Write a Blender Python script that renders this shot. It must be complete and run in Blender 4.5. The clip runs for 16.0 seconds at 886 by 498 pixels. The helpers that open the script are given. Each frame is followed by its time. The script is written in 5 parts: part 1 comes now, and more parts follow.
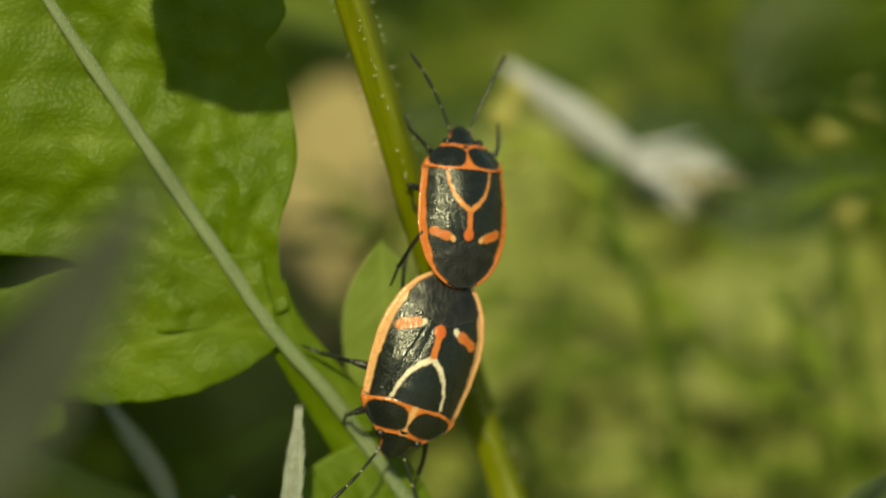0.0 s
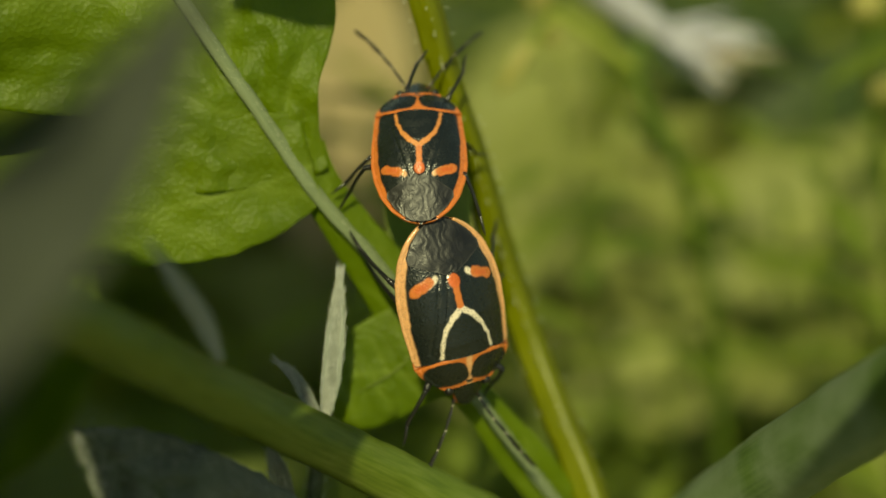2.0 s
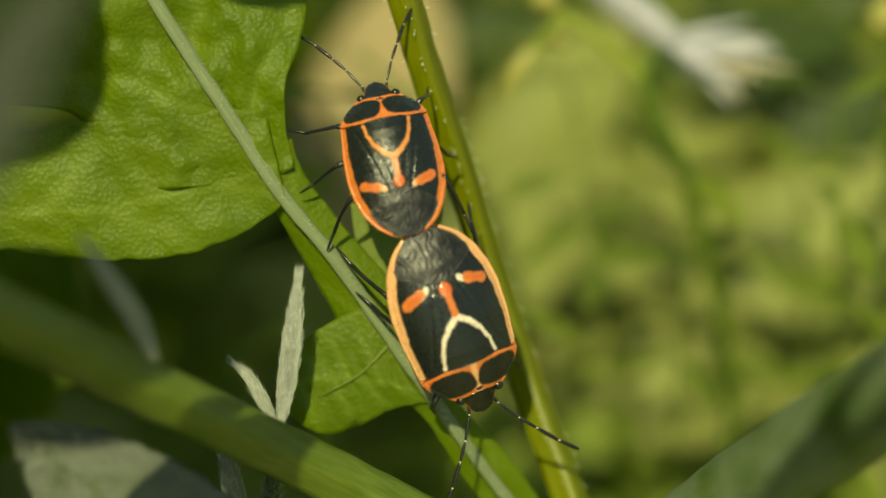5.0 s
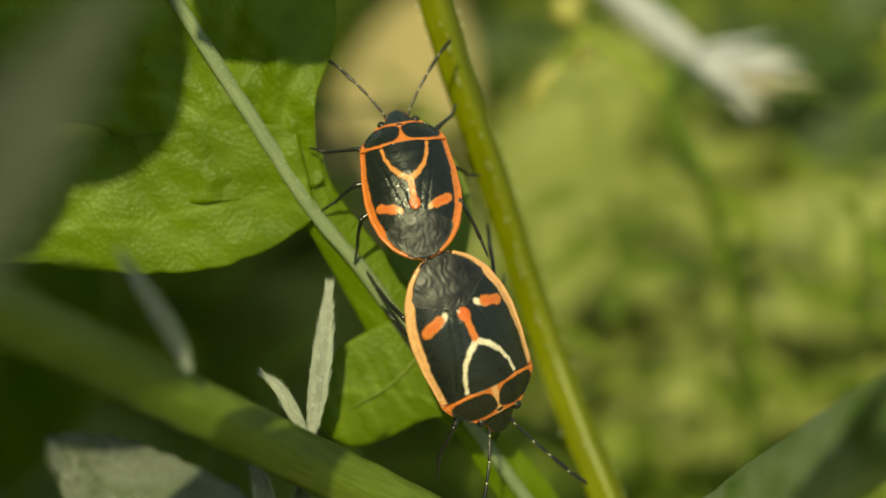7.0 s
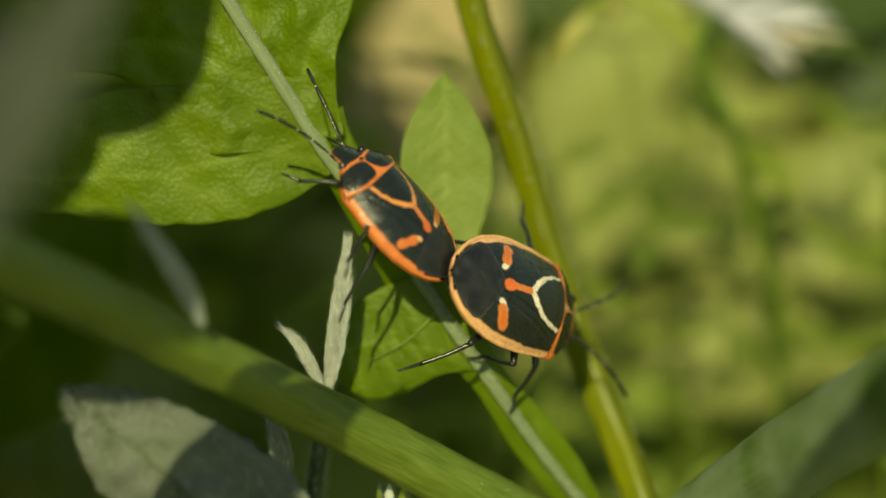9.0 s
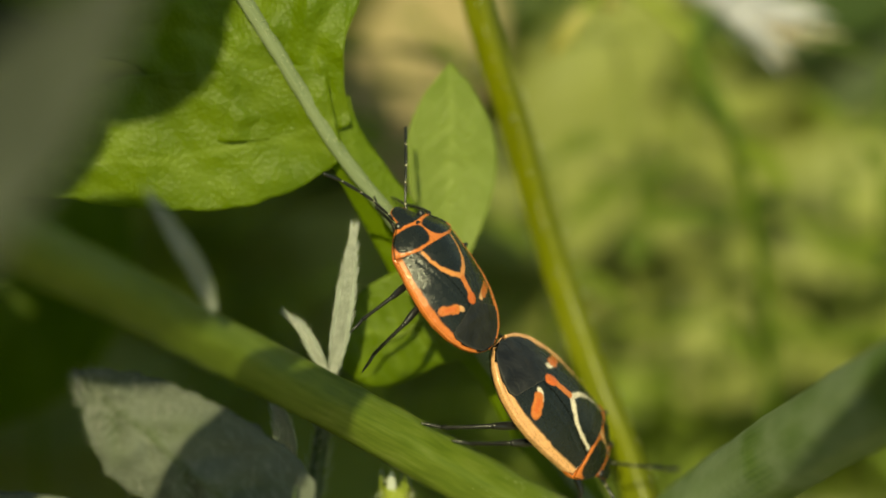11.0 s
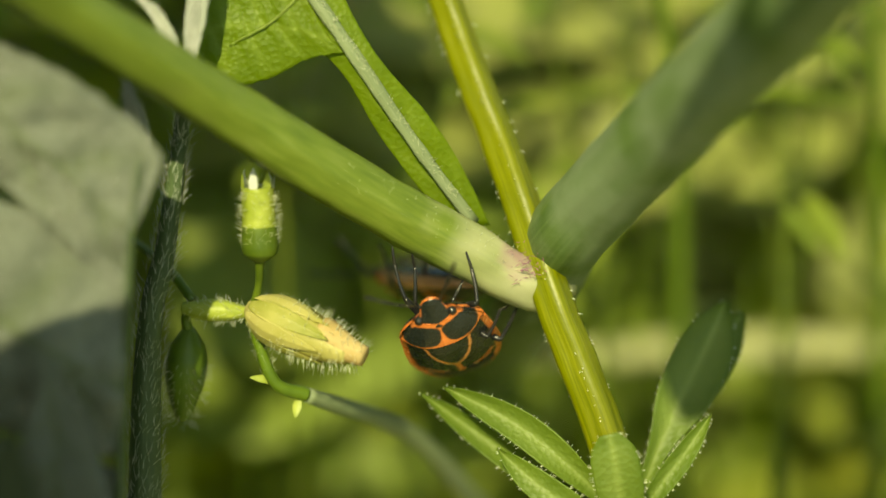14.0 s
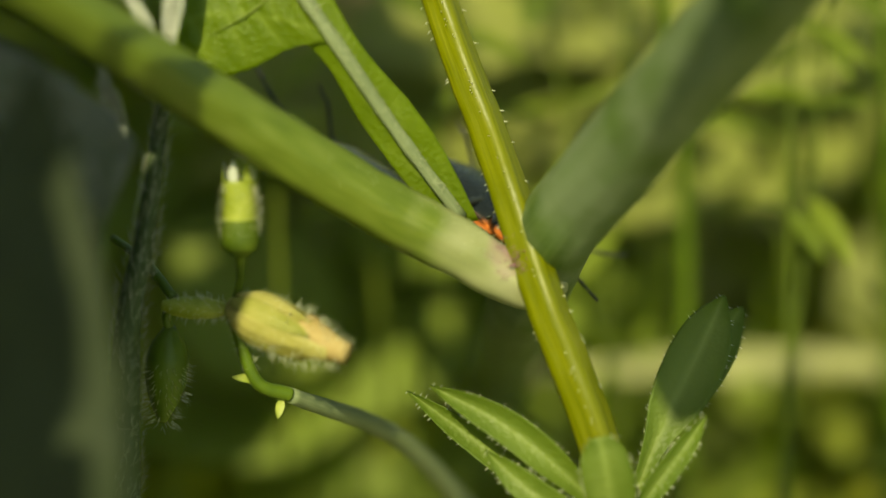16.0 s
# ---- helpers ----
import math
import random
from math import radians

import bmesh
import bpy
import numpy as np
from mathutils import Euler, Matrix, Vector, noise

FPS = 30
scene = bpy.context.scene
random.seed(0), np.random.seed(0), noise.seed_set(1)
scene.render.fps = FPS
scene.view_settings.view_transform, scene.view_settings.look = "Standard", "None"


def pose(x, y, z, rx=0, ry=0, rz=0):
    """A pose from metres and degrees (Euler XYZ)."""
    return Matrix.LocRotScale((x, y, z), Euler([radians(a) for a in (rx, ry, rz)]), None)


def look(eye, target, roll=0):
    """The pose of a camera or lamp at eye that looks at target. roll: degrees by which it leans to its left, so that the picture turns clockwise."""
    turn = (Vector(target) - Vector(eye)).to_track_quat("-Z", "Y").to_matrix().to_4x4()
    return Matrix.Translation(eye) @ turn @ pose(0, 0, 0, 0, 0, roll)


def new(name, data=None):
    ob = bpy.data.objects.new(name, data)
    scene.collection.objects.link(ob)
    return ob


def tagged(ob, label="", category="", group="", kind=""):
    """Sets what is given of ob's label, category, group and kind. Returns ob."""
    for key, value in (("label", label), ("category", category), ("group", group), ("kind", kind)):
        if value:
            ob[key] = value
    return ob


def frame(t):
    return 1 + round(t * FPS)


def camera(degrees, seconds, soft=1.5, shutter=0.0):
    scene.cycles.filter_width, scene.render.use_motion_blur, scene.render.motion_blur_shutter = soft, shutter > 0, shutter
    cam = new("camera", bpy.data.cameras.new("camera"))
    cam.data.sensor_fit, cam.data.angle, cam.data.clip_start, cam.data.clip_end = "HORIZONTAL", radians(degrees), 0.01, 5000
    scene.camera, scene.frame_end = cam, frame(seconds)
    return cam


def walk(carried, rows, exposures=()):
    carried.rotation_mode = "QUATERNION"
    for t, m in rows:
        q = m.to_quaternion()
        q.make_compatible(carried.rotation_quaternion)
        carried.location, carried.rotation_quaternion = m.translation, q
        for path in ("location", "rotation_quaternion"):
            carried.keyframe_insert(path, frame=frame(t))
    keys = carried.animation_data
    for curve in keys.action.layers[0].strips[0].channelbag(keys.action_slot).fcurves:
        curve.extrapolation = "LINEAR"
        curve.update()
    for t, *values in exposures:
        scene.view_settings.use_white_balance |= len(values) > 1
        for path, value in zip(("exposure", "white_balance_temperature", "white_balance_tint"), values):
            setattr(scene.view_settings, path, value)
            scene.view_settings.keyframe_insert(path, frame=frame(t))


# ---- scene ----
MM = 0.001
TILT = 25
BASE = pose(0, 0, 0.12, 90 - TILT)      # x right, y up along the stems, z towards the camera
cam = camera(22, 16.0, 1.6, 0.2)


def at(rows):
    return [(t, BASE @ pose(x * MM, y * MM, z * MM, a, b, c)) for t, x, y, z, a, b, c in rows]


# the camera's way, in millimetres and degrees of BASE
PATH = [
    (0, -3.25, 19.47, 91.62, -5.631, -4.633, -0.868),
    (0.5, -3.93, 17.11, 92.13, -5.942, -4.012, -0.661),
    (1, -3.84, 17.92, 91.84, -5.977, -4.295, -0.922),
    (1.5, -3.92, 15.59, 91.51, -5.977, -4.564, -0.571),
    (2, -4.80, 14.95, 91.24, -6.266, -4.600, -1.325),
    (2.5, -4.37, 15.50, 91.06, -6.161, -4.475, -1.685),
    (3, -3.60, 16.44, 91.46, -6.476, -4.431, -2.080),
    (5.5, 2.96, 14.29, 89.38, -6.111, -0.085, 0.657),
    (6, 2.18, 14.17, 89.46, -6.093, 0.001, 0.684),
    (6.5, 1.59, 14.42, 90.11, -6.140, -0.565, 0.261),
    (7, 1.51, 14.75, 90.56, -5.855, -0.527, 0.205),
    (7.5, 1.69, 14.37, 90.79, -5.918, -0.138, 0.738),
    (8, 2.34, 14.22, 90.45, -6.345, 0.083, 0.538),
    (8.5, 1.91, 14.85, 90.55, -7.011, 0.604, 0.676),
    (9, 3.11, 15.56, 90.14, -7.521, 1.083, 0.789),
    (11.5, 1.01, 15.12, 91.63, -7.759, -0.078, 1.733),
    (12, 3.26, 12.03, 91.75, -8.095, -0.282, 1.556),
    (12.5, 3.03, 7.51, 91.59, -7.772, -1.247, 1.608),
    (13, 6.01, 3.22, 89.23, -6.571, -0.698, 1.381),
    (13.5, 6.20, 2.16, 89.17, -6.703, -0.391, 1.339),
    (14, 6.46, 0.94, 87.84, -6.107, -0.101, 1.098),
    (14.5, 6.17, 0.37, 87.37, -6.375, -0.277, 0.858),
    (15, 7.09, -0.48, 87.01, -6.42, -0.049, 0.934),
    (15.5, 8.01, -1.81, 86.26, -5.245, 0.475, 0.810),
    (16, 8.66, -1.53, 85.70, -4.695, 1.000, 0.963),
]
cam.data.dof.use_dof = True
cam.data.dof.focus_distance = 0.0867
cam.data.dof.aperture_fstop = 18.5
walk(cam, at(PATH), [(t, e, 9900, -20 if t < 10 else -16) for t, e in ((0, -0.2), (0.5, -0.3), (1.5, -0.32), (3, -0.15), (5.5, 0.04), (9, 0.06), (12, 0.16), (12.5, 0.5), (13, 0.68), (14, 0.7), (14.5, 0.66), (15.2, 0.36), (16, 0.40))])

# ---- light ----
SUN = Vector((0.16, -0.485, -0.86))          # the way the sunlight goes, in BASE
way = (BASE.to_3x3() @ SUN).normalized()
sun = new("sun", bpy.data.lights.new("sun", "SUN"))
sun.data.energy, sun.data.angle, sun.data.color = 4.5, radians(0.6), (1.0, 0.92, 0.76)
sun.matrix_world = look((0, 0, 3), Vector((0, 0, 3)) + way)
world = bpy.data.worlds.new("sky")
scene.world = world
world.use_nodes = True
sky = world.node_tree.nodes.new("ShaderNodeTexSky")
sky.sky_type, sky.sun_disc = "NISHITA", False
sky.sun_elevation = math.asin(-way.z)
sky.sun_rotation = math.atan2(-way.x, -way.y)
backing = world.node_tree.nodes["Background"]
backing.inputs["Strength"].default_value = 0.115
world.node_tree.links.new(sky.outputs["Color"], backing.inputs["Color"])


# ---- materials ----
class Nodes:
    """A node material with short ways to add nodes."""

    def __init__(self, name):
        self.mat = bpy.data.materials.new(name)
        self.mat.use_nodes = True
        self.tree = self.mat.node_tree
        self.bsdf = self.tree.nodes["Principled BSDF"]
        self.out = self.tree.nodes["Material Output"]
        self.coord = self.tree.nodes.new("ShaderNodeTexCoord").outputs["Object"]

    def add(self, kind, **values):
        n = self.tree.nodes.new("ShaderNode" + kind)
        for k, v in values.items():
            n.inputs[k.replace("_", " ")].default_value = v
        return n

    def link(self, a, b):
        self.tree.links.new(a, b)

    def noise(self, scale, detail=3.0, rough=0.55):
        n = self.add("TexNoise", Scale=scale, Detail=detail, Roughness=rough)
        self.link(self.coord, n.inputs["Vector"])
        return n.outputs["Fac"]

    def ramp(self, fac, stops):
        n = self.tree.nodes.new("ShaderNodeValToRGB")
        el = n.color_ramp.elements
        while len(el) < len(stops):
            el.new(0.5)
        for e, (p, c) in zip(el, stops):
            e.position, e.color = p, (*c, 1)
        self.link(fac, n.inputs["Fac"])
        return n.outputs["Color"]

    def mix(self, fac, a, b, blend="MIX"):
        n = self.tree.nodes.new("ShaderNodeMix")
        n.data_type, n.blend_type = "RGBA", blend
        for v, sock in ((fac, n.inputs[0]), (a, n.inputs[6]), (b, n.inputs[7])):
            if isinstance(v, (int, float)):
                sock.default_value = v
            elif isinstance(v, tuple):
                sock.default_value = (*v, 1)
            else:
                self.link(v, sock)
        return n.outputs[2]

    def attr(self, name):
        n = self.tree.nodes.new("ShaderNodeAttribute")
        n.attribute_name = name
        return n

    def bump(self, height, strength, distance):
        n = self.add("Bump", Strength=strength, Distance=distance)
        self.link(height, n.inputs["Height"])
        self.link(n.outputs["Normal"], self.bsdf.inputs["Normal"])
        return n

    def translucent(self, color, amount):
        t = self.add("BsdfTranslucent")
        self.link(color, t.inputs["Color"])
        m = self.add("MixShader", Fac=amount)
        self.link(self.bsdf.outputs[0], m.inputs[1])
        self.link(t.outputs[0], m.inputs[2])
        self.link(m.outputs[0], self.out.inputs["Surface"])


def leaf_material(name, deep, light, vein, through_light=0.4, rough=0.52, size=1.0, island=False):
    """Leaf skin: mottled green, paler along the veins, cells as fine relief; light shines through."""
    n = Nodes(name)
    broad = n.noise(260 / size, 4)
    fine = n.noise(2600 / size, 3)
    col = n.ramp(broad, [(0.3, deep), (0.72, light)])
    col = n.mix(0.25, col, n.ramp(fine, [(0.3, deep), (0.7, light)]))
    if island:
        g = n.tree.nodes.new("ShaderNodeNewGeometry")
        tone = n.ramp(g.outputs["Random Per Island"], [(0.0, (0.65, 0.7, 0.55)), (0.45, (0.9, 0.95, 0.85)), (0.8, (1.15, 1.12, 0.9)), (1.0, (1.35, 1.27, 1.0))])
        col = n.mix(1.0, col, tone, "MULTIPLY")
    col = n.mix(n.attr("vein").outputs["Fac"], col, vein)
    n.link(col, n.bsdf.inputs["Base Color"])
    n.bsdf.inputs["Roughness"].default_value = rough
    n.bsdf.inputs["Specular IOR Level"].default_value = 0.42
    cells = n.add("TexVoronoi", Scale=5200 / size)
    n.link(n.coord, cells.inputs["Vector"])
    n.bump(cells.outputs["Distance"], 0.7, 0.00005 * size)
    n.translucent(n.mix(0.5, col, (0.45, 0.62, 0.03), "MIX"), through_light)
    return n.mat


def stem_material(name, deep, light, streak, rough=0.45, through_light=0.15, along=(1, 1, 0.08), bloom=None, cream=None, blush=None):
    """Stem skin: long streaks, mottling, a waxy bloom where asked."""
    n = Nodes(name)
    mp = n.add("Mapping")
    mp.inputs["Scale"].default_value = along
    uv = n.attr("run")
    n.link(uv.outputs["Vector"], mp.inputs["Vector"])
    t = n.add("TexNoise", Scale=9.0, Detail=4.0)
    n.link(mp.outputs["Vector"], t.inputs["Vector"])
    col = n.ramp(t.outputs["Fac"], [(0.32, deep), (0.55, light), (0.75, streak)])
    col = n.mix(0.35, col, n.ramp(n.noise(420, 4), [(0.3, deep), (0.7, light)]))
    if cream:
        col = n.mix(n.attr("pale").outputs["Fac"], col, cream)
    if blush:
        col = n.mix(n.attr("blush").outputs["Fac"], col, blush)
    if bloom:
        col = n.mix(n.ramp(n.noise(330, 5), [(0.38, (0, 0, 0)), (0.62, (1, 1, 1))]), col, bloom)
    n.link(col, n.bsdf.inputs["Base Color"])
    n.bsdf.inputs["Roughness"].default_value = rough
    n.bump(n.noise(3800, 3), 0.3, 0.00006)
    n.translucent(col, through_light)
    return n.mat


def plain_material(name, a, b, scale=1500, rough=0.5, bump=0.00003, spec=0.5, through_light=0.0):
    n = Nodes(name)
    col = n.ramp(n.noise(scale, 4), [(0.3, a), (0.7, b)])
    n.link(col, n.bsdf.inputs["Base Color"])
    n.bsdf.inputs["Roughness"].default_value = rough
    n.bsdf.inputs["Specular IOR Level"].default_value = spec
    n.bump(n.noise(scale * 4, 2), 0.4, bump)
    if through_light:
        n.translucent(col, through_light)
    return n.mat


def shell_material(name, rough, pit, depth):
    """Insect cuticle: the painted pattern comes from the mesh, pits and gloss from here."""
    n = Nodes(name)
    a = n.attr("pattern")
    col = n.mix(0.22, a.outputs["Color"], n.ramp(n.noise(1700, 3), [(0.3, (0.45, 0.42, 0.4)), (0.7, (1.2, 1.15, 1.1))]), "MULTIPLY")
    v = n.add("TexVoronoi", Scale=pit)
    n.link(n.coord, v.inputs["Vector"])
    pale = n.add("SeparateColor")
    n.link(a.outputs["Color"], pale.inputs["Color"])
    dots = n.mix(pale.outputs["Blue"], (1, 1, 1), n.ramp(v.outputs["Distance"], [(0.22, (0.0, 0.0, 0.0)), (0.42, (1.9, 1.9, 1.9))]))
    col = n.mix(1.0, col, dots, "MULTIPLY")
    n.link(col, n.bsdf.inputs["Base Color"])
    n.bump(v.outputs["Distance"], 0.6, depth)
    n.link(n.ramp(n.noise(2500, 3), [(0.3, (rough - 0.08,) * 3), (0.7, (rough + 0.14,) * 3)]), n.bsdf.inputs["Roughness"])
    n.bsdf.inputs["Specular IOR Level"].default_value = 0.5
    return n.mat


LEAF = leaf_material("mustard_leaf", (0.10, 0.165, 0.007), (0.19, 0.27, 0.014), (0.27, 0.36, 0.06), 0.46)
RIB = stem_material("pale_midrib", (0.16, 0.21, 0.10), (0.24, 0.29, 0.16), (0.34, 0.38, 0.25), 0.6, 0.25)
WAXY = stem_material("waxy_stem", (0.045, 0.085, 0.017), (0.085, 0.14, 0.038), (0.13, 0.18, 0.075), 0.45, 0.06, bloom=(0.15, 0.20, 0.115))
BRANCH = stem_material("branch_skin", (0.095, 0.145, 0.016), (0.155, 0.21, 0.032), (0.21, 0.255, 0.065), 0.42, 0.22, along=(0.8, 0.8, 0.10), cream=(0.50, 0.50, 0.31), blush=(0.34, 0.17, 0.24))
SQUARE = stem_material("bedstraw_stem", (0.12, 0.145, 0.005), (0.205, 0.225, 0.010), (0.30, 0.30, 0.03), 0.42, 0.3)
WHORL = leaf_material("bedstraw_leaf", (0.062, 0.112, 0.010), (0.12, 0.18, 0.020), (0.24, 0.31, 0.08), 0.32)
SILVER = leaf_material("felted_leaf", (0.26, 0.29, 0.25), (0.40, 0.43, 0.38), (0.46, 0.49, 0.43), 0.18, 0.8)
# Darker copy of the felted leaf, its shade put into the colour
SHADY = leaf_material("shade_toned_felted_leaf", (0.033, 0.04, 0.028), (0.06, 0.068, 0.05), (0.08, 0.09, 0.07), 0.12, 0.85)
# Near-black: the darkness of the shaded left side is put into the colour
DUSK = leaf_material("shade_dark_leaf", (0.010, 0.020, 0.006), (0.022, 0.036, 0.010), (0.03, 0.045, 0.015), 0.06, 0.7)
FUZZY = stem_material("downy_stem", (0.03, 0.06, 0.018), (0.06, 0.095, 0.032), (0.10, 0.13, 0.07), 0.7, 0.12)
THIN = leaf_material("thin_young_lobe", (0.22, 0.29, 0.06), (0.31, 0.38, 0.10), (0.36, 0.44, 0.12), 0.5, 0.55)
GREY = leaf_material("grey_felt_leaf", (0.09, 0.103, 0.083), (0.145, 0.163, 0.132), (0.06, 0.085, 0.03), 0.12, 0.85)
FELT = plain_material("white_felt", (0.55, 0.58, 0.52), (0.75, 0.77, 0.72), 2600, 0.85, 0.00003, 0.2, 0.3)
HAIR = plain_material("clear_hair", (0.62, 0.66, 0.45), (0.8, 0.82, 0.66), 2000, 0.3, 0.00001, 0.6, 0.4)
BUD = plain_material("bud_green", (0.24, 0.31, 0.035), (0.48, 0.54, 0.12), 1400, 0.45, 0.00004, 0.4, 0.35)
BUDDARK = plain_material("bud_base", (0.06, 0.11, 0.012), (0.12, 0.19, 0.02), 700, 0.4, 0.00004, 0.4, 0.2)
SEPAL = plain_material("yellowed_sepal", (0.40, 0.38, 0.09), (0.60, 0.55, 0.22), 600, 0.5, 0.00005, 0.4, 0.4)
BUDSEPAL = plain_material("greenish_sepal", (0.34, 0.36, 0.07), (0.52, 0.50, 0.16), 800, 0.5, 0.00005, 0.4, 0.45)
BUDMID = plain_material("bud_lower", (0.065, 0.11, 0.012), (0.13, 0.19, 0.022), 1200, 0.45, 0.00004, 0.4, 0.3)
BROWN = plain_material("dry_sepal", (0.46, 0.33, 0.13), (0.58, 0.45, 0.22), 700, 0.6, 0.00005, 0.3, 0.3)
PETAL = plain_material("white_petal", (0.46, 0.46, 0.52), (0.68, 0.67, 0.73), 500, 0.6, 0.00003, 0.3, 0.4)
DRYPETAL = plain_material("cream_petal", (0.62, 0.52, 0.40), (0.78, 0.70, 0.56), 500, 0.6, 0.00003, 0.3, 0.4)
PURPLE = plain_material("purple_axil", (0.16, 0.05, 0.11), (0.30, 0.13, 0.20), 1800, 0.5, 0.00004, 0.4)
SHELL = shell_material("pitted_cuticle", 0.24, 12500, 0.00002)
SMOOTH = shell_material("smooth_cuticle", 0.22, 14000, 0.00001)
WING = shell_material("membrane_wing", 0.40, 16000, 0.000010)
CHITIN = plain_material("black_chitin", (0.006, 0.006, 0.007), (0.018, 0.017, 0.016), 2500, 0.28, 0.00002, 0.6)
JOINT = plain_material("pale_joint", (0.50, 0.46, 0.36), (0.66, 0.60, 0.48), 2500, 0.4, 0.00001, 0.5)


# ---- mesh tools, all in millimetres ----
def spline(points, n):
    """n points evenly along a smooth curve through the given ones."""
    p = np.array(points, float)
    if len(p) == 2:
        return p[0] + (p[1] - p[0]) * np.linspace(0, 1, n)[:, None]
    q = np.vstack([2 * p[0] - p[1], p, 2 * p[-1] - p[-2]])
    out = []
    for i in range(len(p) - 1):
        a, b, c, d = q[i:i + 4]
        for s in np.linspace(0, 1, 16, endpoint=False):
            out.append(0.5 * (2 * b + (c - a) * s + (2 * a - 5 * b + 4 * c - d) * s ** 2 + (3 * b - a - 3 * c + d) * s ** 3))
    out = np.array(out + [p[-1]])
    run = np.r_[0, np.cumsum(np.linalg.norm(np.diff(out, axis=0), axis=1))]
    s = np.linspace(0, run[-1], n)
    return np.stack([np.interp(s, run, out[:, k]) for k in range(out.shape[1])], 1)


def wave(p, scale, seed=0.0):
    return noise.noise(Vector(p) * scale + Vector((seed, seed * 1.7, -seed)))


class Shape:
    """Vertices, faces and attributes of one mesh."""

    def __init__(self):
        self.v, self.f, self.values, self.slots = [], [], {}, []

    def put(self, verts, faces, slot=0, **values):
        o = len(self.v)
        self.v += [tuple(p) for p in verts]
        self.f += [tuple(i + o for i in f) for f in faces]
        self.slots += [slot] * len(faces)
        for k, v in values.items():
            self.values.setdefault(k, {})[o] = v

    def mesh(self, name, materials, origin=(0, 0, 0), smooth=True):
        me = bpy.data.meshes.new(name)
        me.from_pydata([((x - origin[0]) * MM, (y - origin[1]) * MM, (z - origin[2]) * MM) for x, y, z in self.v], [], self.f)
        for k, runs in self.values.items():
            wide = len(np.atleast_2d(next(iter(runs.values())))[0]) if np.ndim(next(iter(runs.values()))) > 1 else 1
            kind, field = {1: ("FLOAT", "value"), 3: ("FLOAT_VECTOR", "vector"), 4: ("FLOAT_COLOR", "color")}[wide]
            data = np.zeros((len(self.v), wide), np.float32)
            for o, val in runs.items():
                val = np.array(val, np.float32).reshape(-1, wide)
                data[o:o + len(val)] = val
            me.attributes.new(k, kind, "POINT").data.foreach_set(field, data.ravel())
        for m in materials if isinstance(materials, (list, tuple)) else [materials]:
            me.materials.append(m)
        me.polygons.foreach_set("material_index", self.slots)
        if smooth:
            me.polygons.foreach_set("use_smooth", [True] * len(me.polygons))
        me.update()
        return me


def thing(name, label, category, origin=(0, 0, 0), group="", kind=""):
    """An empty at the foot of a thing, with BASE's axes."""
    ob = tagged(new(name), label, category, group, kind)
    ob.matrix_basis = BASE @ pose(*(c * MM for c in origin))
    ob.empty_display_size = 0.002
    HOME[ob] = origin
    return ob


HOME = {}


def part(name, shape, materials, parent, label="", kind="", smooth=True):
    """One mesh object under a thing or under a part."""
    o = HOME[parent]
    ob = new(name, shape.mesh(name, materials, o, smooth))
    ob.parent = parent
    HOME[ob] = o
    return tagged(ob, label, "", "", kind)


def grid_faces(rows, cols, wrap=False):
    f = []
    for i in range(rows - 1):
        for j in range(cols if wrap else cols - 1):
            k = (j + 1) % cols
            f.append((i * cols + j, i * cols + k, (i + 1) * cols + k, (i + 1) * cols + j))
    return f


def tube(shape, points, radii, sides=16, n=40, lump=0.0, ridge=0, depth=0.0, slot=0, flat=1.0, cap=True, **extra):
    """A tapered stem along a curve. ridge: how many ribs run along it."""
    c = spline(points, n)
    r = np.interp(np.linspace(0, 1, n), np.linspace(0, 1, len(radii)), radii)
    d = np.gradient(c, axis=0)
    d /= np.linalg.norm(d, axis=1)[:, None]
    side = np.cross(d[0], (0.3, 0.2, 1.0))
    verts, run = [], []
    for i in range(n):
        side = side - d[i] * (side @ d[i])
        side /= np.linalg.norm(side)
        up = np.cross(side, d[i])
        for j in range(sides):
            a = 2 * math.pi * j / sides
            k = r[i] * (1 + depth * (abs(math.cos(a * ridge / 2)) ** 2 - 0.5) if ridge else 1)
            p = c[i] + k * (side * math.cos(a) + up * math.sin(a) * flat)
            if lump:
                p = p + (side * math.cos(a) + up * math.sin(a)) * lump * wave(p, 0.9)
            verts.append(p)
            run.append((math.cos(a), math.sin(a), i / n * 30))
    faces = grid_faces(n, sides, True)
    if cap:
        verts += [c[0], c[-1]]
        run += [(0, 0, 0), (0, 0, 30)]
        a, b = n * sides, n * sides + 1
        faces += [(a, (j + 1) % sides, j) for j in range(sides)]
        faces += [(b, (n - 1) * sides + j, (n - 1) * sides + (j + 1) % sides) for j in range(sides)]
    shape.put(verts, faces, slot, run=run)
    return shape


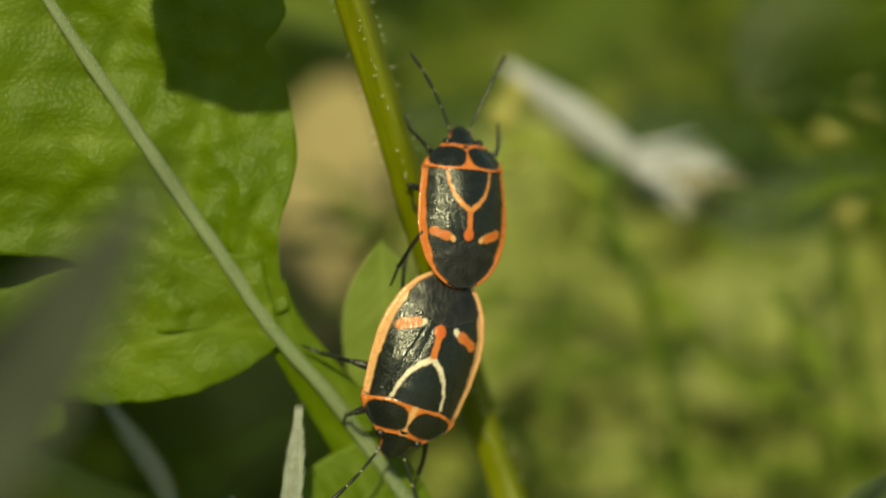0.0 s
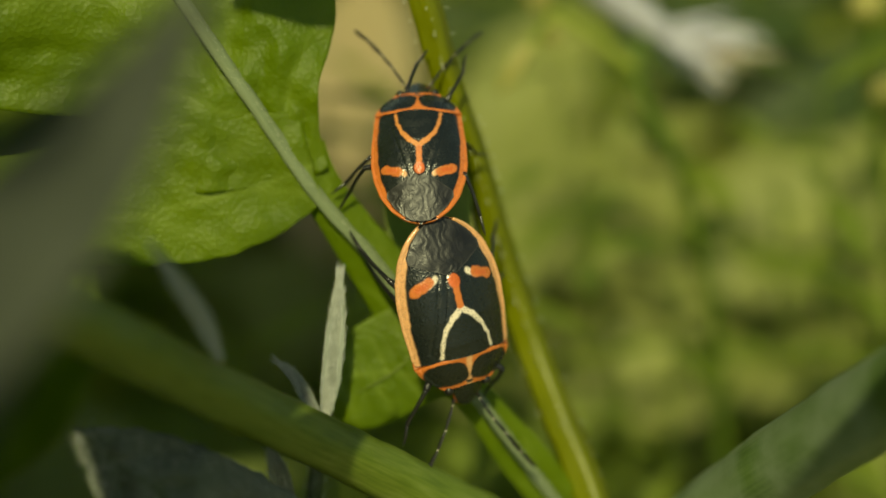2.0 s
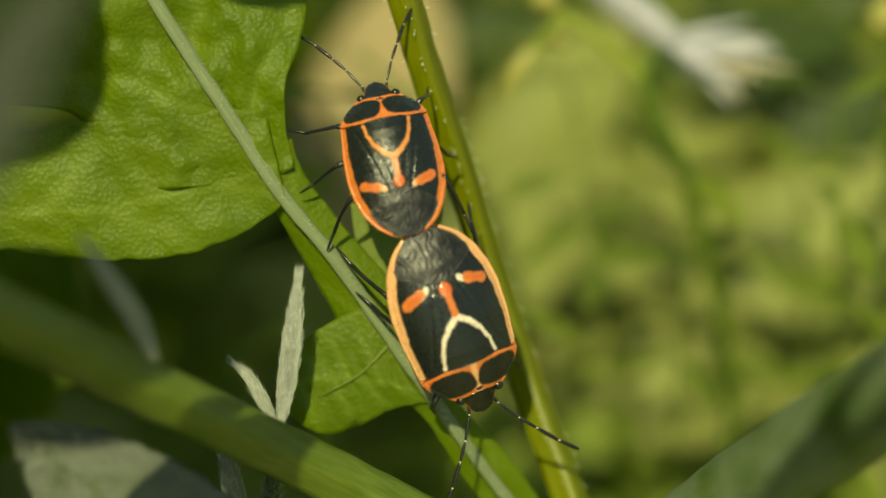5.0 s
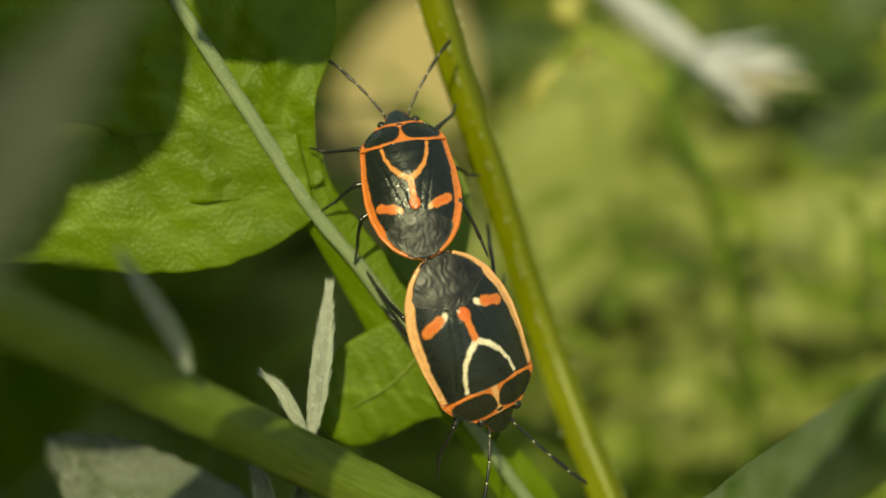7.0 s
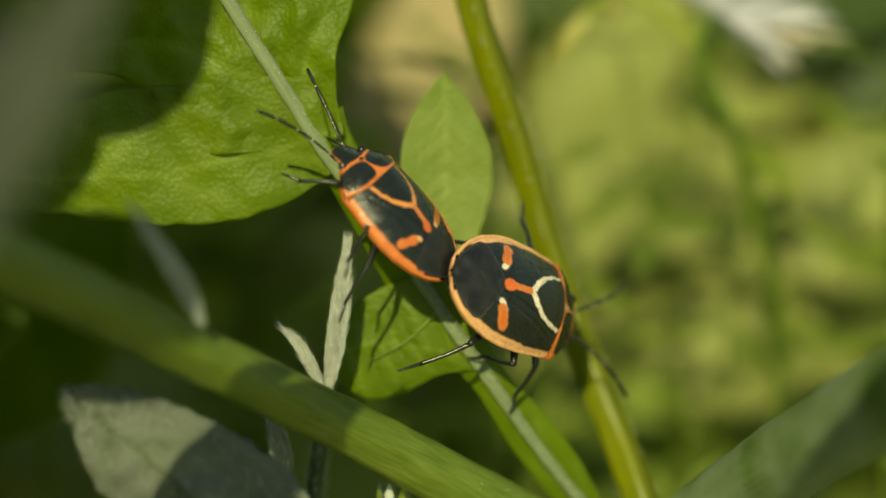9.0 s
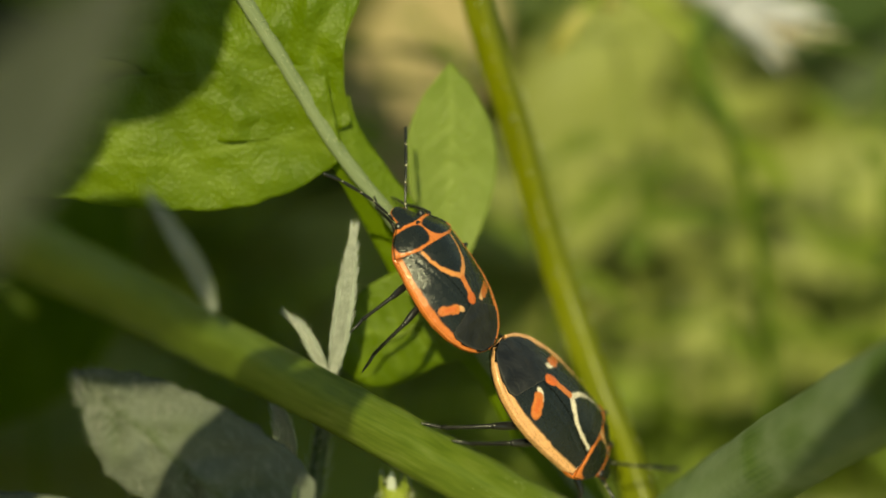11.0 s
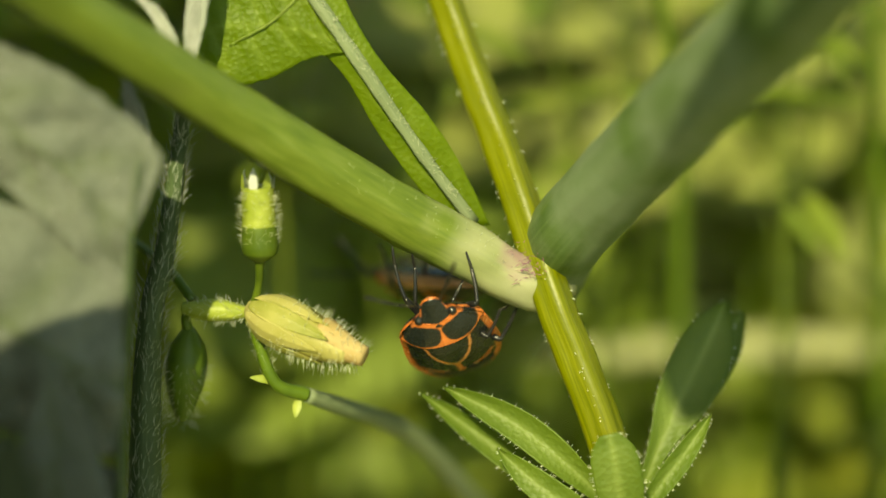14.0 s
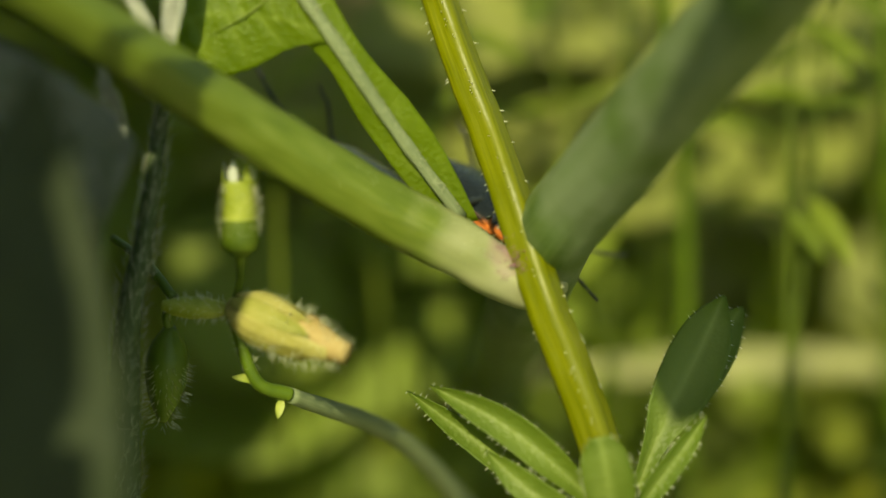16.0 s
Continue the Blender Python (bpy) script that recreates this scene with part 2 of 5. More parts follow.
def blade(shape, mid, left, right, rows=60, cols=14, cup=0.0, ripple=0.25, veins=7, slant=0.5, thick=0.14, teeth=0.0, ends=(0, 1), seed=0.0, groove=0.10):
    """A leaf blade between a middle line and two edges, with side veins sunk into it, ripples and thickness."""
    m, l, r = spline(mid, rows), spline(left, rows), spline(right, rows)
    top, vein = [], []
    for i in range(rows):
        v = i / (rows - 1)
        for j in range(-cols, cols + 1):
            u = j / cols
            e = l[i] if u < 0 else r[i]
            w = np.linalg.norm(e - m[i])
            p = m[i] + (e - m[i]) * abs(u)
            if teeth and abs(u) > 0.8:
                p = p + (e - m[i]) / max(w, 1e-6) * teeth * wave((v * 24, u, seed), 1.0)
            s = (v * veins + abs(u) * slant * veins / 4 + (0.5 if u < 0 else 0.0)) % 1.0
            near = max(0.0, 1 - min(s, 1 - s) * veins * 0.9) * (1 - abs(u) ** 3 * 0.8) * min(1.0, w / 0.8)
            rib = max(0.0, 1 - abs(u) * max(w, 0.3) / 0.22)
            z = cup * w * abs(u) ** 1.6 + ripple * wave(p, 0.30, seed) + ripple * 0.35 * wave(p, 1.1, seed + 5)
            z += groove * (math.sin(math.pi * min(s, 1 - s) * 2) - 0.6) * (1 - abs(u)) * min(1.0, w / 2)
            top.append((p[0], p[1], p[2] + z))
            vein.append(min(1.0, 0.55 * near ** 2 + 0.5 * rib))
    cc = 2 * cols + 1
    n = len(top)
    faces = grid_faces(rows, cc)
    under = [(x, y, z - thick) for x, y, z in top]
    faces += [tuple(reversed([i + n for i in f])) for f in faces]
    rim = [i * cc for i in range(rows)] + [(rows - 1) * cc + j for j in range(1, cc)] + [i * cc + cc - 1 for i in range(rows - 2, -1, -1)] + [j for j in range(cc - 2, 0, -1)]
    faces += [(rim[k], rim[(k + 1) % len(rim)], rim[(k + 1) % len(rim)] + n, rim[k] + n) for k in range(len(rim))]
    shape.put(top + under, faces, 0, vein=vein + vein)
    return shape


def hair(shape, p, d, length, r=0.02, bend=0.3, slot=0):
    """One fine tapering hair."""
    p, d = np.array(p, float), np.array(d, float)
    d /= np.linalg.norm(d)
    s = np.cross(d, (0.37, 0.61, 0.7))
    s /= np.linalg.norm(s)
    t = np.cross(d, s)
    verts = []
    for k, w in ((0, 1.0), (0.55, 0.6)):
        c = p + d * length * k + s * bend * length * k * k
        verts += [c + w * r * (s * math.cos(a) + t * math.sin(a)) for a in (0, 2.1, 4.2)]
    verts.append(p + d * length + s * bend * length)
    shape.put(verts, [(0, 1, 4, 3), (1, 2, 5, 4), (2, 0, 3, 5), (3, 4, 6), (4, 5, 6), (5, 3, 6)], slot)


def pod(shape, a, b, r, profile=(0.35, 0.8, 1.0, 0.95, 0.7, 0.3), sides=20, n=24, ridge=0, depth=0.0, slot=0):
    """A bud or capsule swelling between two points."""
    return tube(shape, [a, (np.array(a) + b) / 2, b], [r * k for k in profile], sides, n, 0.05 * r, ridge, depth, slot)


# ---- ground and distance ----
def ground_sheet():
    s = np.concatenate([-np.geomspace(120, 0.5, 26), np.linspace(-0.45, 0.45, 61), np.geomspace(0.5, 120, 26)])
    verts = []
    for y in s:
        for x in s:
            near = max(0.0, 1 - max(abs(x), abs(y)) / 0.5)
            z = near * (0.007 * noise.noise((x * 14, y * 14, 1)) + 0.003 * noise.noise((x * 55, y * 55, 4)))
            verts.append((x, y, z))
    me = bpy.data.meshes.new("ground")
    me.from_pydata(verts, [], grid_faces(len(s), len(s)))
    me.polygons.foreach_set("use_smooth", [True] * len(me.polygons))
    n = Nodes("dry_soil")
    col = n.ramp(n.noise(9, 5), [(0.35, (0.10, 0.14, 0.03)), (0.5, (0.20, 0.20, 0.07)), (0.68, (0.46, 0.37, 0.22))])
    col = n.mix(0.4, col, n.ramp(n.noise(120, 5), [(0.3, (0.08, 0.09, 0.03)), (0.7, (0.42, 0.36, 0.20))]))
    n.link(col, n.bsdf.inputs["Base Color"])
    n.bsdf.inputs["Roughness"].default_value = 0.95
    n.bump(n.noise(300, 5), 0.7, 0.002)
    me.materials.append(n.mat)
    return tagged(new("ground", me), "dry tan soil under low green growth", "ground", "", "structure")


def small_leaf(shape, foot, tip, width, face, curl=0.2, slim=False):
    """A simple leaf of few faces, for what stays far and soft."""
    a, b = np.array(foot, float), np.array(tip, float)
    d = b - a
    ln = np.linalg.norm(d)
    d /= ln
    n = np.array(face, float)
    n -= d * (n @ d)
    n /= np.linalg.norm(n)
    s = np.cross(d, n)
    verts = []
    prof = (0.10, 0.55, 0.75, 0.62, 0.35, 0.02) if slim else (0.08, 0.75, 1.0, 0.92, 0.6, 0.03)
    for i, w in enumerate(prof):
        v = i / 5
        c = a + d * ln * v - n * curl * ln * v * v
        verts += [c - s * width * w / 2 + n * 0.12 * width * w, c, c + s * width * w / 2 + n * 0.12 * width * w]
    shape.put(verts, grid_faces(6, 3), 0, vein=[0.0, 0.35, 0.0] * 6)


def undergrowth(name, label, count, box, size, material, seed, tilt=1.0, slim=False, keep=None):
    """Low growth that nobody could count, from the soil up."""
    rnd = random.Random(seed)
    s = Shape()
    inv = BASE.inverted()
    done = 0
    while done < count:
        x, y = rnd.uniform(*box[0]), rnd.uniform(*box[1])
        p = inv @ Vector((x, y, rnd.uniform(*box[2])))
        p = np.array(p) / MM
        if keep and not keep(p) or math.hypot(x / box[0][1], (y - 0.33) / 0.42) + 0.25 * noise.noise((x * 9, y * 9, seed)) > 1 - 0.25 * rnd.random():
            continue
        done += 1
        a = rnd.uniform(0, 2 * math.pi)
        d = np.array((math.cos(a), rnd.uniform(-0.3, 0.9) * tilt, math.sin(a)))
        f = np.array((rnd.uniform(-0.6, 0.6), 1.0, rnd.uniform(-0.2, 1.0)))
        ln = rnd.uniform(*size)
        small_leaf(s, p, p + d / np.linalg.norm(d) * ln, ln * (rnd.uniform(0.08, 0.16) if slim else rnd.uniform(0.35, 0.62)), f, rnd.uniform(-0.1, 0.35), slim)
    ob = new(name, s.mesh(name, material))
    ob.matrix_basis = BASE
    return tagged(ob, label, "undergrowth", "", "stuff")


# the lines of the leaf's rib, the bedstraw and the branch, on which the insects walk
RIB_LINE = [(-21.0, 37.0, 3.2), (-13.9, 25.3, 2.6), (-11.4, 20.8, 2.5), (-8.2, 15.7, 2.4), (-4.6, 10.1, 2.3), (-2.6, 7.05, 2.2), (-0.6, 4.65, 2.15), (1.5, 1.6, 2.1), (3.4, -1.1, 1.9), (5.2, -3.7, 1.2), (6.6, -5.6, 0.6), (8.0, -7.4, 0.0)]
CLEAVER_LINE = [(-3.6, 30.5, 2.2), (-0.9, 24.0, 2.1), (0.4, 20.4, 2.0), (1.9, 15.9, 1.6), (3.1, 12.1, 0.7), (4.3, 8.8, -0.4), (5.5, 5.2, -1.4), (6.8, 1.4, -1.8), (8.0, -1.8, -0.9), (8.9, -4.0, -0.2), (9.8, -6.5, 0.9), (11.0, -10.0, 1.8), (12.1, -12.7, 2.0), (13.2, -15.5, 2.0), (13.9, -18.8, 1.6), (15.5, -26.0, 1.0)]
BRANCH_LINE = [(11.6, -9.4, -1.6), (10.8, -9.9, -0.2), (9.5, -9.45, 0.6), (7.75, -8.4, 1.2), (5.55, -7.2, 1.8), (2.55, -5.4, 3.0), (-0.8, -3.2, 4.8), (-4.15, -0.85, 7.8), (-7.3, 1.4, 11.0), (-10.2, 3.8, 15.0), (-16.7, 8.7, 24.0)]


# ---- the lobed leaf on which the insects sit ----
def mustard_leaf():
    leaf = thing("lobed_leaf", "bright green lobed mustard leaf with a pale hairy midrib", "leaf", (8.0, -7.6, -0.4))
    s = Shape()
    blade(s, [(-21.0, 37.0, 3.0), (-13.9, 25.3, 2.4), (-11.4, 20.8, 2.3), (-8.2, 15.7, 2.2), (-4.6, 10.0, 2.1), (-3.1, 7.8, 2.1)],
          [(-38, 38, 4.5), (-35, 27, 4.2), (-30, 18.5, 3.8), (-23, 13.6, 3.2), (-15.5, 11.1, 2.7), (-10.9, 10.3, 2.15), (-10.0, 8.6, 2.0), (-8.2, 7.5, 1.95), (-5.6, 7.6, 1.95), (-3.6, 7.7, 2.05), (-2.8, 7.4, 2.1)],
          [(-15, 39, 1.8), (-9.5, 31.5, 1.7), (-4.6, 26.0, 1.6), (-2.3, 20.7, 1.6), (-2.4, 19.4, 1.7), (-3.0, 18.6, 1.8), (-2.3, 17.5, 1.7), (-1.8, 14.7, 1.8), (-2.1, 13.0, 1.8), (-2.6, 11.3, 1.9), (-2.6, 9.8, 2.0), (-2.3, 8.3, 2.0)],
          150, 26, 0.0, 0.8, 6, 0.8, 0.16, 0.10, seed=1.0, groove=0.22)
    part("blade", s, LEAF, leaf)
    s = Shape()
    blade(s, [(-2.9, 8.4, 2.17), (-5.2, 7.6, 2.12), (-8.6, 6.9, 2.12), (-12.8, 6.5, 2.22), (-17, 6.7, 2.42), (-21, 7.6, 2.62)],
          [(-2.6, 7.2, 2.22), (-3, 6.6, 2.17), (-4.6, 5.6, 2.07), (-6.9, 4.9, 2.02), (-9.8, 4.7, 2.07), (-13, 5, 2.12), (-17, 5.4, 2.32), (-20, 6.6, 2.52), (-21, 7.6, 2.62)],
          [(-3.4, 10.6, 2.17), (-6.2, 10.4, 2.17), (-9, 10.1, 2.17), (-11.2, 9.9, 2.17), (-13.6, 9.3, 2.27), (-17, 8.9, 2.47), (-21, 7.8, 2.62)],
          110, 18, 0.0, 0.35, 4, 0.7, 0.16, 0.12, seed=2.5, groove=0.04)
    part("side_lobe", s, LEAF, leaf)
    s = Shape()
    blade(s, [(2.4, -0.4, 1.9), (1.2, -0.1, 1.9), (-0.2, 0.1, 1.8), (-1.6, 0.0, 1.8), (-2.7, -0.3, 1.8)],
          [(2.9, -0.9, 1.9), (1.5, -1.2, 1.8), (0.2, -1.9, 1.7), (-1.3, -2.2, 1.7), (-2.7, -1.3, 1.7)],
          [(0.4, 2.9, 2.0), (-0.6, 2.4, 1.9), (-1.7, 1.7, 1.8), (-2.5, 0.8, 1.8), (-2.75, -0.2, 1.8)],
          44, 14, -0.04, 0.22, 4, 0.6, 0.14, 0.06, seed=5.0, groove=0.08)
    part("lower_lobe", s, LEAF, leaf)
    s = Shape()
    blade(s, [(1.3, 1.6, 1.5), (1.5, 3.8, 0.6), (1.65, 6.4, 0.2), (1.6, 8.8, 0.1), (1.5, 10.7, 0.1)],
          [(1.1, 1.8, 1.6), (0.4, 4.2, 0.9), (-0.05, 6.0, 0.5), (-0.1, 7.8, 0.4), (0.5, 9.4, 0.2), (1.5, 10.7, 0.1)],
          [(1.7, 1.3, 1.3), (3.0, 4.2, 0.3), (3.5, 6.3, 0.0), (3.3, 8.0, 0.0), (2.5, 9.6, 0.0), (1.5, 10.7, 0.1)],
          56, 12, 0.06, 0.15, 6, 0.9, 0.13, 0.03, seed=7.0, groove=0.06)
    part("upright_lobe", s, THIN, leaf, "thin pale young lobe, lit from behind")
    s = Shape()
    blade(s, [(-3.6, 8.6, 2.05), (-2.6, 7.0, 2.0), (-0.6, 4.6, 2.0), (1.5, 1.5, 1.9), (3.4, -1.2, 1.7), (5.2, -3.9, 0.9), (6.6, -5.8, 0.3), (8.0, -7.6, -0.3)],
          [(-3.9, 8.4, 1.9), (-2.9, 6.3, 1.7), (-2.1, 4.9, 1.6), (-0.8, 2.6, 1.6), (0.6, 0.2, 1.6), (2.7, -1.5, 1.6), (4.25, -4.0, 1.0), (5.85, -6.1, 0.5), (7.3, -7.7, -0.1)],
          [(-2.4, 9.4, 1.9), (-1.9, 8.0, 1.8), (-0.4, 6.0, 1.7), (1.6, 3.6, 1.7), (2.6, 1.7, 1.7), (4.1, -0.9, 1.6), (6.25, -3.4, 1.0), (7.5, -5.3, 0.5), (8.6, -7.5, -0.1)],
          80, 9, -0.12, 0.12, 6, 0.7, 0.2, 0.03, seed=9.0, groove=0.05)
    part("winged_stalk", s, LEAF, leaf)
    s = Shape()
    line = RIB_LINE
    tube(s, line, [0.14, 0.15, 0.18, 0.23, 0.27, 0.28, 0.27, 0.25, 0.22], 16, 130, 0.05, 5, 0.12, flat=0.5)
    part("midrib", s, RIB, leaf, "pale ridged midrib")
    for a, b, c in ( ((1.5, 1.5, 2.0), (0.2, 0.2, 1.95), (-1.4, -0.7, 1.9)),):
        s = Shape()
        run = spline([a, b, c], 14)
        tube(s, run, [0.07, 0.05, 0.02], 8, 24, 0.01, flat=0.5)
        part("side_vein", s, THIN, leaf)
    rnd = random.Random(11)
    s = Shape()
    c = spline(line, 400)
    for _ in range(620):
        p = c[rnd.randrange(130, 396)]
        low = p[1] < 1
        d = np.array((rnd.uniform(-1, 1), rnd.uniform(-0.2, 1), rnd.uniform(0.3, 1)))
        hair(s, p + d * 0.12, d, rnd.uniform(0.12, 0.45 if low else 0.22), 0.012)
    part("hairs", s, HAIR, leaf, "short white hairs", "stuff")
    return leaf


# ---- stems ----
def branch_and_stem():
    stem = thing("main_stem", "thick smooth green stem with a grey waxy bloom", "plant stem", (10.6, -12.0, -24.0))
    s = Shape()
    tube(s, [(9.6, -24.0, -60.0), (10.2, -16.0, -26.0), (10.6, -11.0, -6.0), (11.5, -7.9, 0.3), (12.5, -6.3, 2.4), (13.6, -4.7, 4.6), (14.7, -3.1, 7.0), (17.0, 0.1, 12.3), (19.6, 3.8, 19.0), (24.5, 10.5, 32.0)],
         [1.25, 1.3, 1.38, 1.42, 1.48, 1.52, 1.56, 1.6, 1.6, 1.65], 40, 130, 0.07, 11, 0.03)
    body = part("stalk", s, WAXY, stem)
    s = Shape()
    rnd = random.Random(5)
    for _ in range(70):
        a, b = rnd.uniform(-0.7, 0.7), rnd.uniform(-1.1, 1.1)
        p = np.array((13.0, -4.35, 5.0)) + np.array((0.62, 0.70, 0.45)) * a + np.array((0.55, -0.6, 0.2)) * (b * 0.5)
        tube(s, [p, p + np.array((0.12, 0.2, 0.05)) * rnd.uniform(0.5, 1.6)], [0.03, 0.012], 5, 4, slot=0)
    part("scurf", s, FELT, stem, "patch of pale scurf", "stuff")
    br = thing("side_branch", "pale green side branch growing from a purple axil", "plant branch", (10.6, -9.6, -0.4))
    s = Shape()
    tube(s, BRANCH_LINE,
         [0.9, 1.12, 1.15, 1.06, 1.03, 1.02, 1.06, 1.15], 42, 130, 0.06, 6, 0.055)
    s.values["pale"] = {0: [min(1.0, max(0.0, 0.85 - (10.0 - x) / 4.2 + 0.45 * wave((x, y, z), 0.8))) if x < 10.4 else 0.75 for x, y, z in s.v]}
    s.values["blush"] = {0: [max(0.0, min(0.85, 1.5 - math.dist((x, y, z), (10.1, -8.4, 1.7)) / 0.75 + 0.9 * wave((x, y, z), 2.4))) for x, y, z in s.v]}
    part("stalk", s, BRANCH, br)
    s = Shape()
    for _ in range(60):
        p = np.array((10.05, -8.75, 1.70)) + np.array((rnd.gauss(0, 0.28), rnd.gauss(-0.1, 0.34), rnd.uniform(-0.12, 0.10)))
        d = np.array((rnd.uniform(-1, 0.2), rnd.uniform(-0.6, 0.5), 0.15))
        tube(s, [p, p + d * 0.14, p + d * 0.28], [0.014, 0.012, 0.004], 5, 6)
    part("axil_streaks", s, PURPLE, br, "purple streaks in the axil", "stuff")
    s = Shape()
    c = spline([(9.0, -9.2, 0.8), (7.7, -8.5, 1.2), (5.5, -7.3, 1.8), (2.5, -5.5, 3.0), (-0.9, -3.4, 4.2)], 200)
    for _ in range(170):
        p = c[rnd.randrange(200)]
        a = rnd.uniform(0.1, 1.5)
        d = np.array((math.cos(a) * 0.55, math.cos(a) * 0.85, math.sin(a)))
        hair(s, p + d * 1.15, d, rnd.uniform(0.06, 0.2), 0.014)
    part("hairs", s, HAIR, br, "", "stuff")
    return stem, br


def bedstraw():
    """The square prickly stem that crosses the picture, with the whorl at its node."""
    g = thing("bedstraw", "yellow-green square bedstraw stem with tiny hooked prickles", "plant stem", (15.5, -26.0, 1.0))
    line = CLEAVER_LINE
    s = Shape()
    tube(s, line, [0.64, 0.64, 0.62, 0.61, 0.62, 0.66, 0.70, 0.73, 0.78, 0.74], 32, 150, 0.05, 4, 0.20)
    part("stalk", s, SQUARE, g)
    rnd = random.Random(3)
    c = spline(line, 500)
    s = Shape()
    for k in range(330):
        i = rnd.randrange(20, 470)
        d = c[min(i + 3, 499)] - c[i - 3]
        d /= np.linalg.norm(d)
        side = np.cross(d, (0, 0, 1))
        side /= np.linalg.norm(side)
        up = np.cross(side, d)
        if up[2] < 0:
            up = -up
        a = rnd.choice((0.0, math.pi / 2, math.pi, math.pi / 2, math.pi * 1.5)) + rnd.uniform(-0.12, 0.12)
        o = side * math.cos(a) + up * math.sin(a)
        hair(s, c[i] + o * 0.70, o + d * 0.5, rnd.uniform(0.12, 0.24), 0.032, 0.1)
    part("prickles", s, HAIR, g, "tiny pale hooked prickles", "stuff")
    for mid, w, cup in (
            ([(13.6, -18.2, 2.0), (11.4, -16.2, 2.2), (9.6, -14.9, 1.8), (6.9, -13.6, 1.2)], 0.66, 0.4),
            ([(13.5, -18.5, 1.6), (11.0, -17.3, 0.6), (8.6, -15.7, 0.3), (6.0, -13.9, 0.2)], 0.55, 0.4),
            ([(13.6, -18.9, 2.2), (11.8, -18.0, 2.7), (10.3, -17.0, 2.5), (9.0, -15.9, 2.0)], 0.6, 0.2),
            ([(13.9, -19.0, 2.6), (13.7, -17.6, 3.6), (13.4, -16.3, 4.1), (13.1, -15.1, 4.3)], 0.92, -0.1),
            ([(14.3, -18.6, 1.4), (15.4, -15.7, 0.6), (16.9, -12.6, 0.0), (18.0, -10.1, -0.4)], 1.12, 0.2),
            ([(14.4, -18.6, 1.0), (15.6, -15.4, -0.2), (17.3, -12.7, -1.2), (18.9, -10.6, -1.8)], 1.02, 0.2),
            ([(14.3, -18.7, 2.0), (15.2, -17.3, 2.2), (16.2, -15.9, 2.2), (17.2, -14.4, 2.0)], 0.45, 0.3)):
        m = spline(mid, 9)
        d = np.gradient(m, axis=0)
        n = np.cross(d, (0, 0, 1.0))
        n /= np.linalg.norm(n, axis=1)[:, None]
        prof = np.array((0.3, 0.5, 0.75, 0.92, 1.0, 1.02, 1.0, 0.86, 0.4) if cup < 0 else (0.22, 0.26, 0.3, 0.5, 0.85, 1.0, 1.0, 0.75, 0.08) if w > 1 else (0.25, 0.5, 0.75, 0.95, 1.0, 0.95, 0.8, 0.5, 0.04))[:, None] * w
        s = Shape()
        blade(s, m, m - n * prof + np.array((0, 0, 0.12)), m + n * prof + np.array((0, 0, 0.12)), 40, 8, cup, 0.06, 1, 0.0, 0.16, 0.0, seed=w * 9, groove=0.0)
        lf = part("whorl_leaf", s, WHORL, g)
        s = Shape()
        for k in range(44):
            i = 1 + k % 7
            e = (m - n * prof if k % 2 else m + n * prof)
            p = e[i] + (e[i + 1] - e[i]) * rnd.random() + np.array((0, 0, 0.12 + cup * prof[i, 0]))
            hair(s, p, (n[i] * (-1 if k % 2 else 1)) + d[i] * 0.2 + np.array((0, 0, 0.2)), rnd.uniform(0.08, 0.2), 0.02, 0.2)
        part("margin_bristles", s, HAIR, lf, "", "stuff")
    return g


# ---- felted grey plant ----
def grey_leaf(name, label, mid, w, rows=40, ripple=0.15, cup=0.1, fuzz=0, parent=None, spread=(0, 0, 1.0), skin=None):
    t = parent or thing(name, label, "leaf", mid[0], "felted grey leaves" if "felted" in name else "")
    m = spline(mid, 9)
    d = np.gradient(m, axis=0)
    n = np.cross(d, spread)
    n /= np.linalg.norm(n, axis=1)[:, None]
    prof = np.array((0.35, 0.7, 0.95, 1.0, 0.98, 0.85, 0.62, 0.35, 0.03))[:, None] * w
    s = Shape()
    blade(s, m, m - n * prof, m + n * prof, rows, 9, cup, ripple, 5, 0.7, 0.2, 0.05, seed=w * 3 + mid[0][0], groove=0.06)
    b = part("blade", s, skin or SILVER, t)
    if not parent:
        s = Shape()
        tube(s, m[:8] + np.array((0, 0, 0.02)), [0.16 * w ** 0.5, 0.06], 8, 24, 0.01, flat=0.6)
        part("midrib", s, skin or SILVER, t)
    if fuzz:
        rnd = random.Random(int(fuzz))
        s = Shape()
        for _ in range(fuzz):
            i = rnd.randrange(8)
            u = rnd.uniform(-1, 1)
            p = m[i] + (m[i + 1] - m[i]) * rnd.random() + n[i] * prof[i, 0] * u + np.array((0, 0, 0.05))
            hair(s, p, d[i] / np.linalg.norm(d[i]) * rnd.uniform(0.8, 1.4) + n[i] * u * 0.12 + np.array((0, 0, rnd.uniform(0, 0.08))), rnd.uniform(0.25, 0.6), 0.008, rnd.uniform(-0.25, 0.25))
        part("felt", s, FELT, b, "white felted hairs", "stuff")
    return t


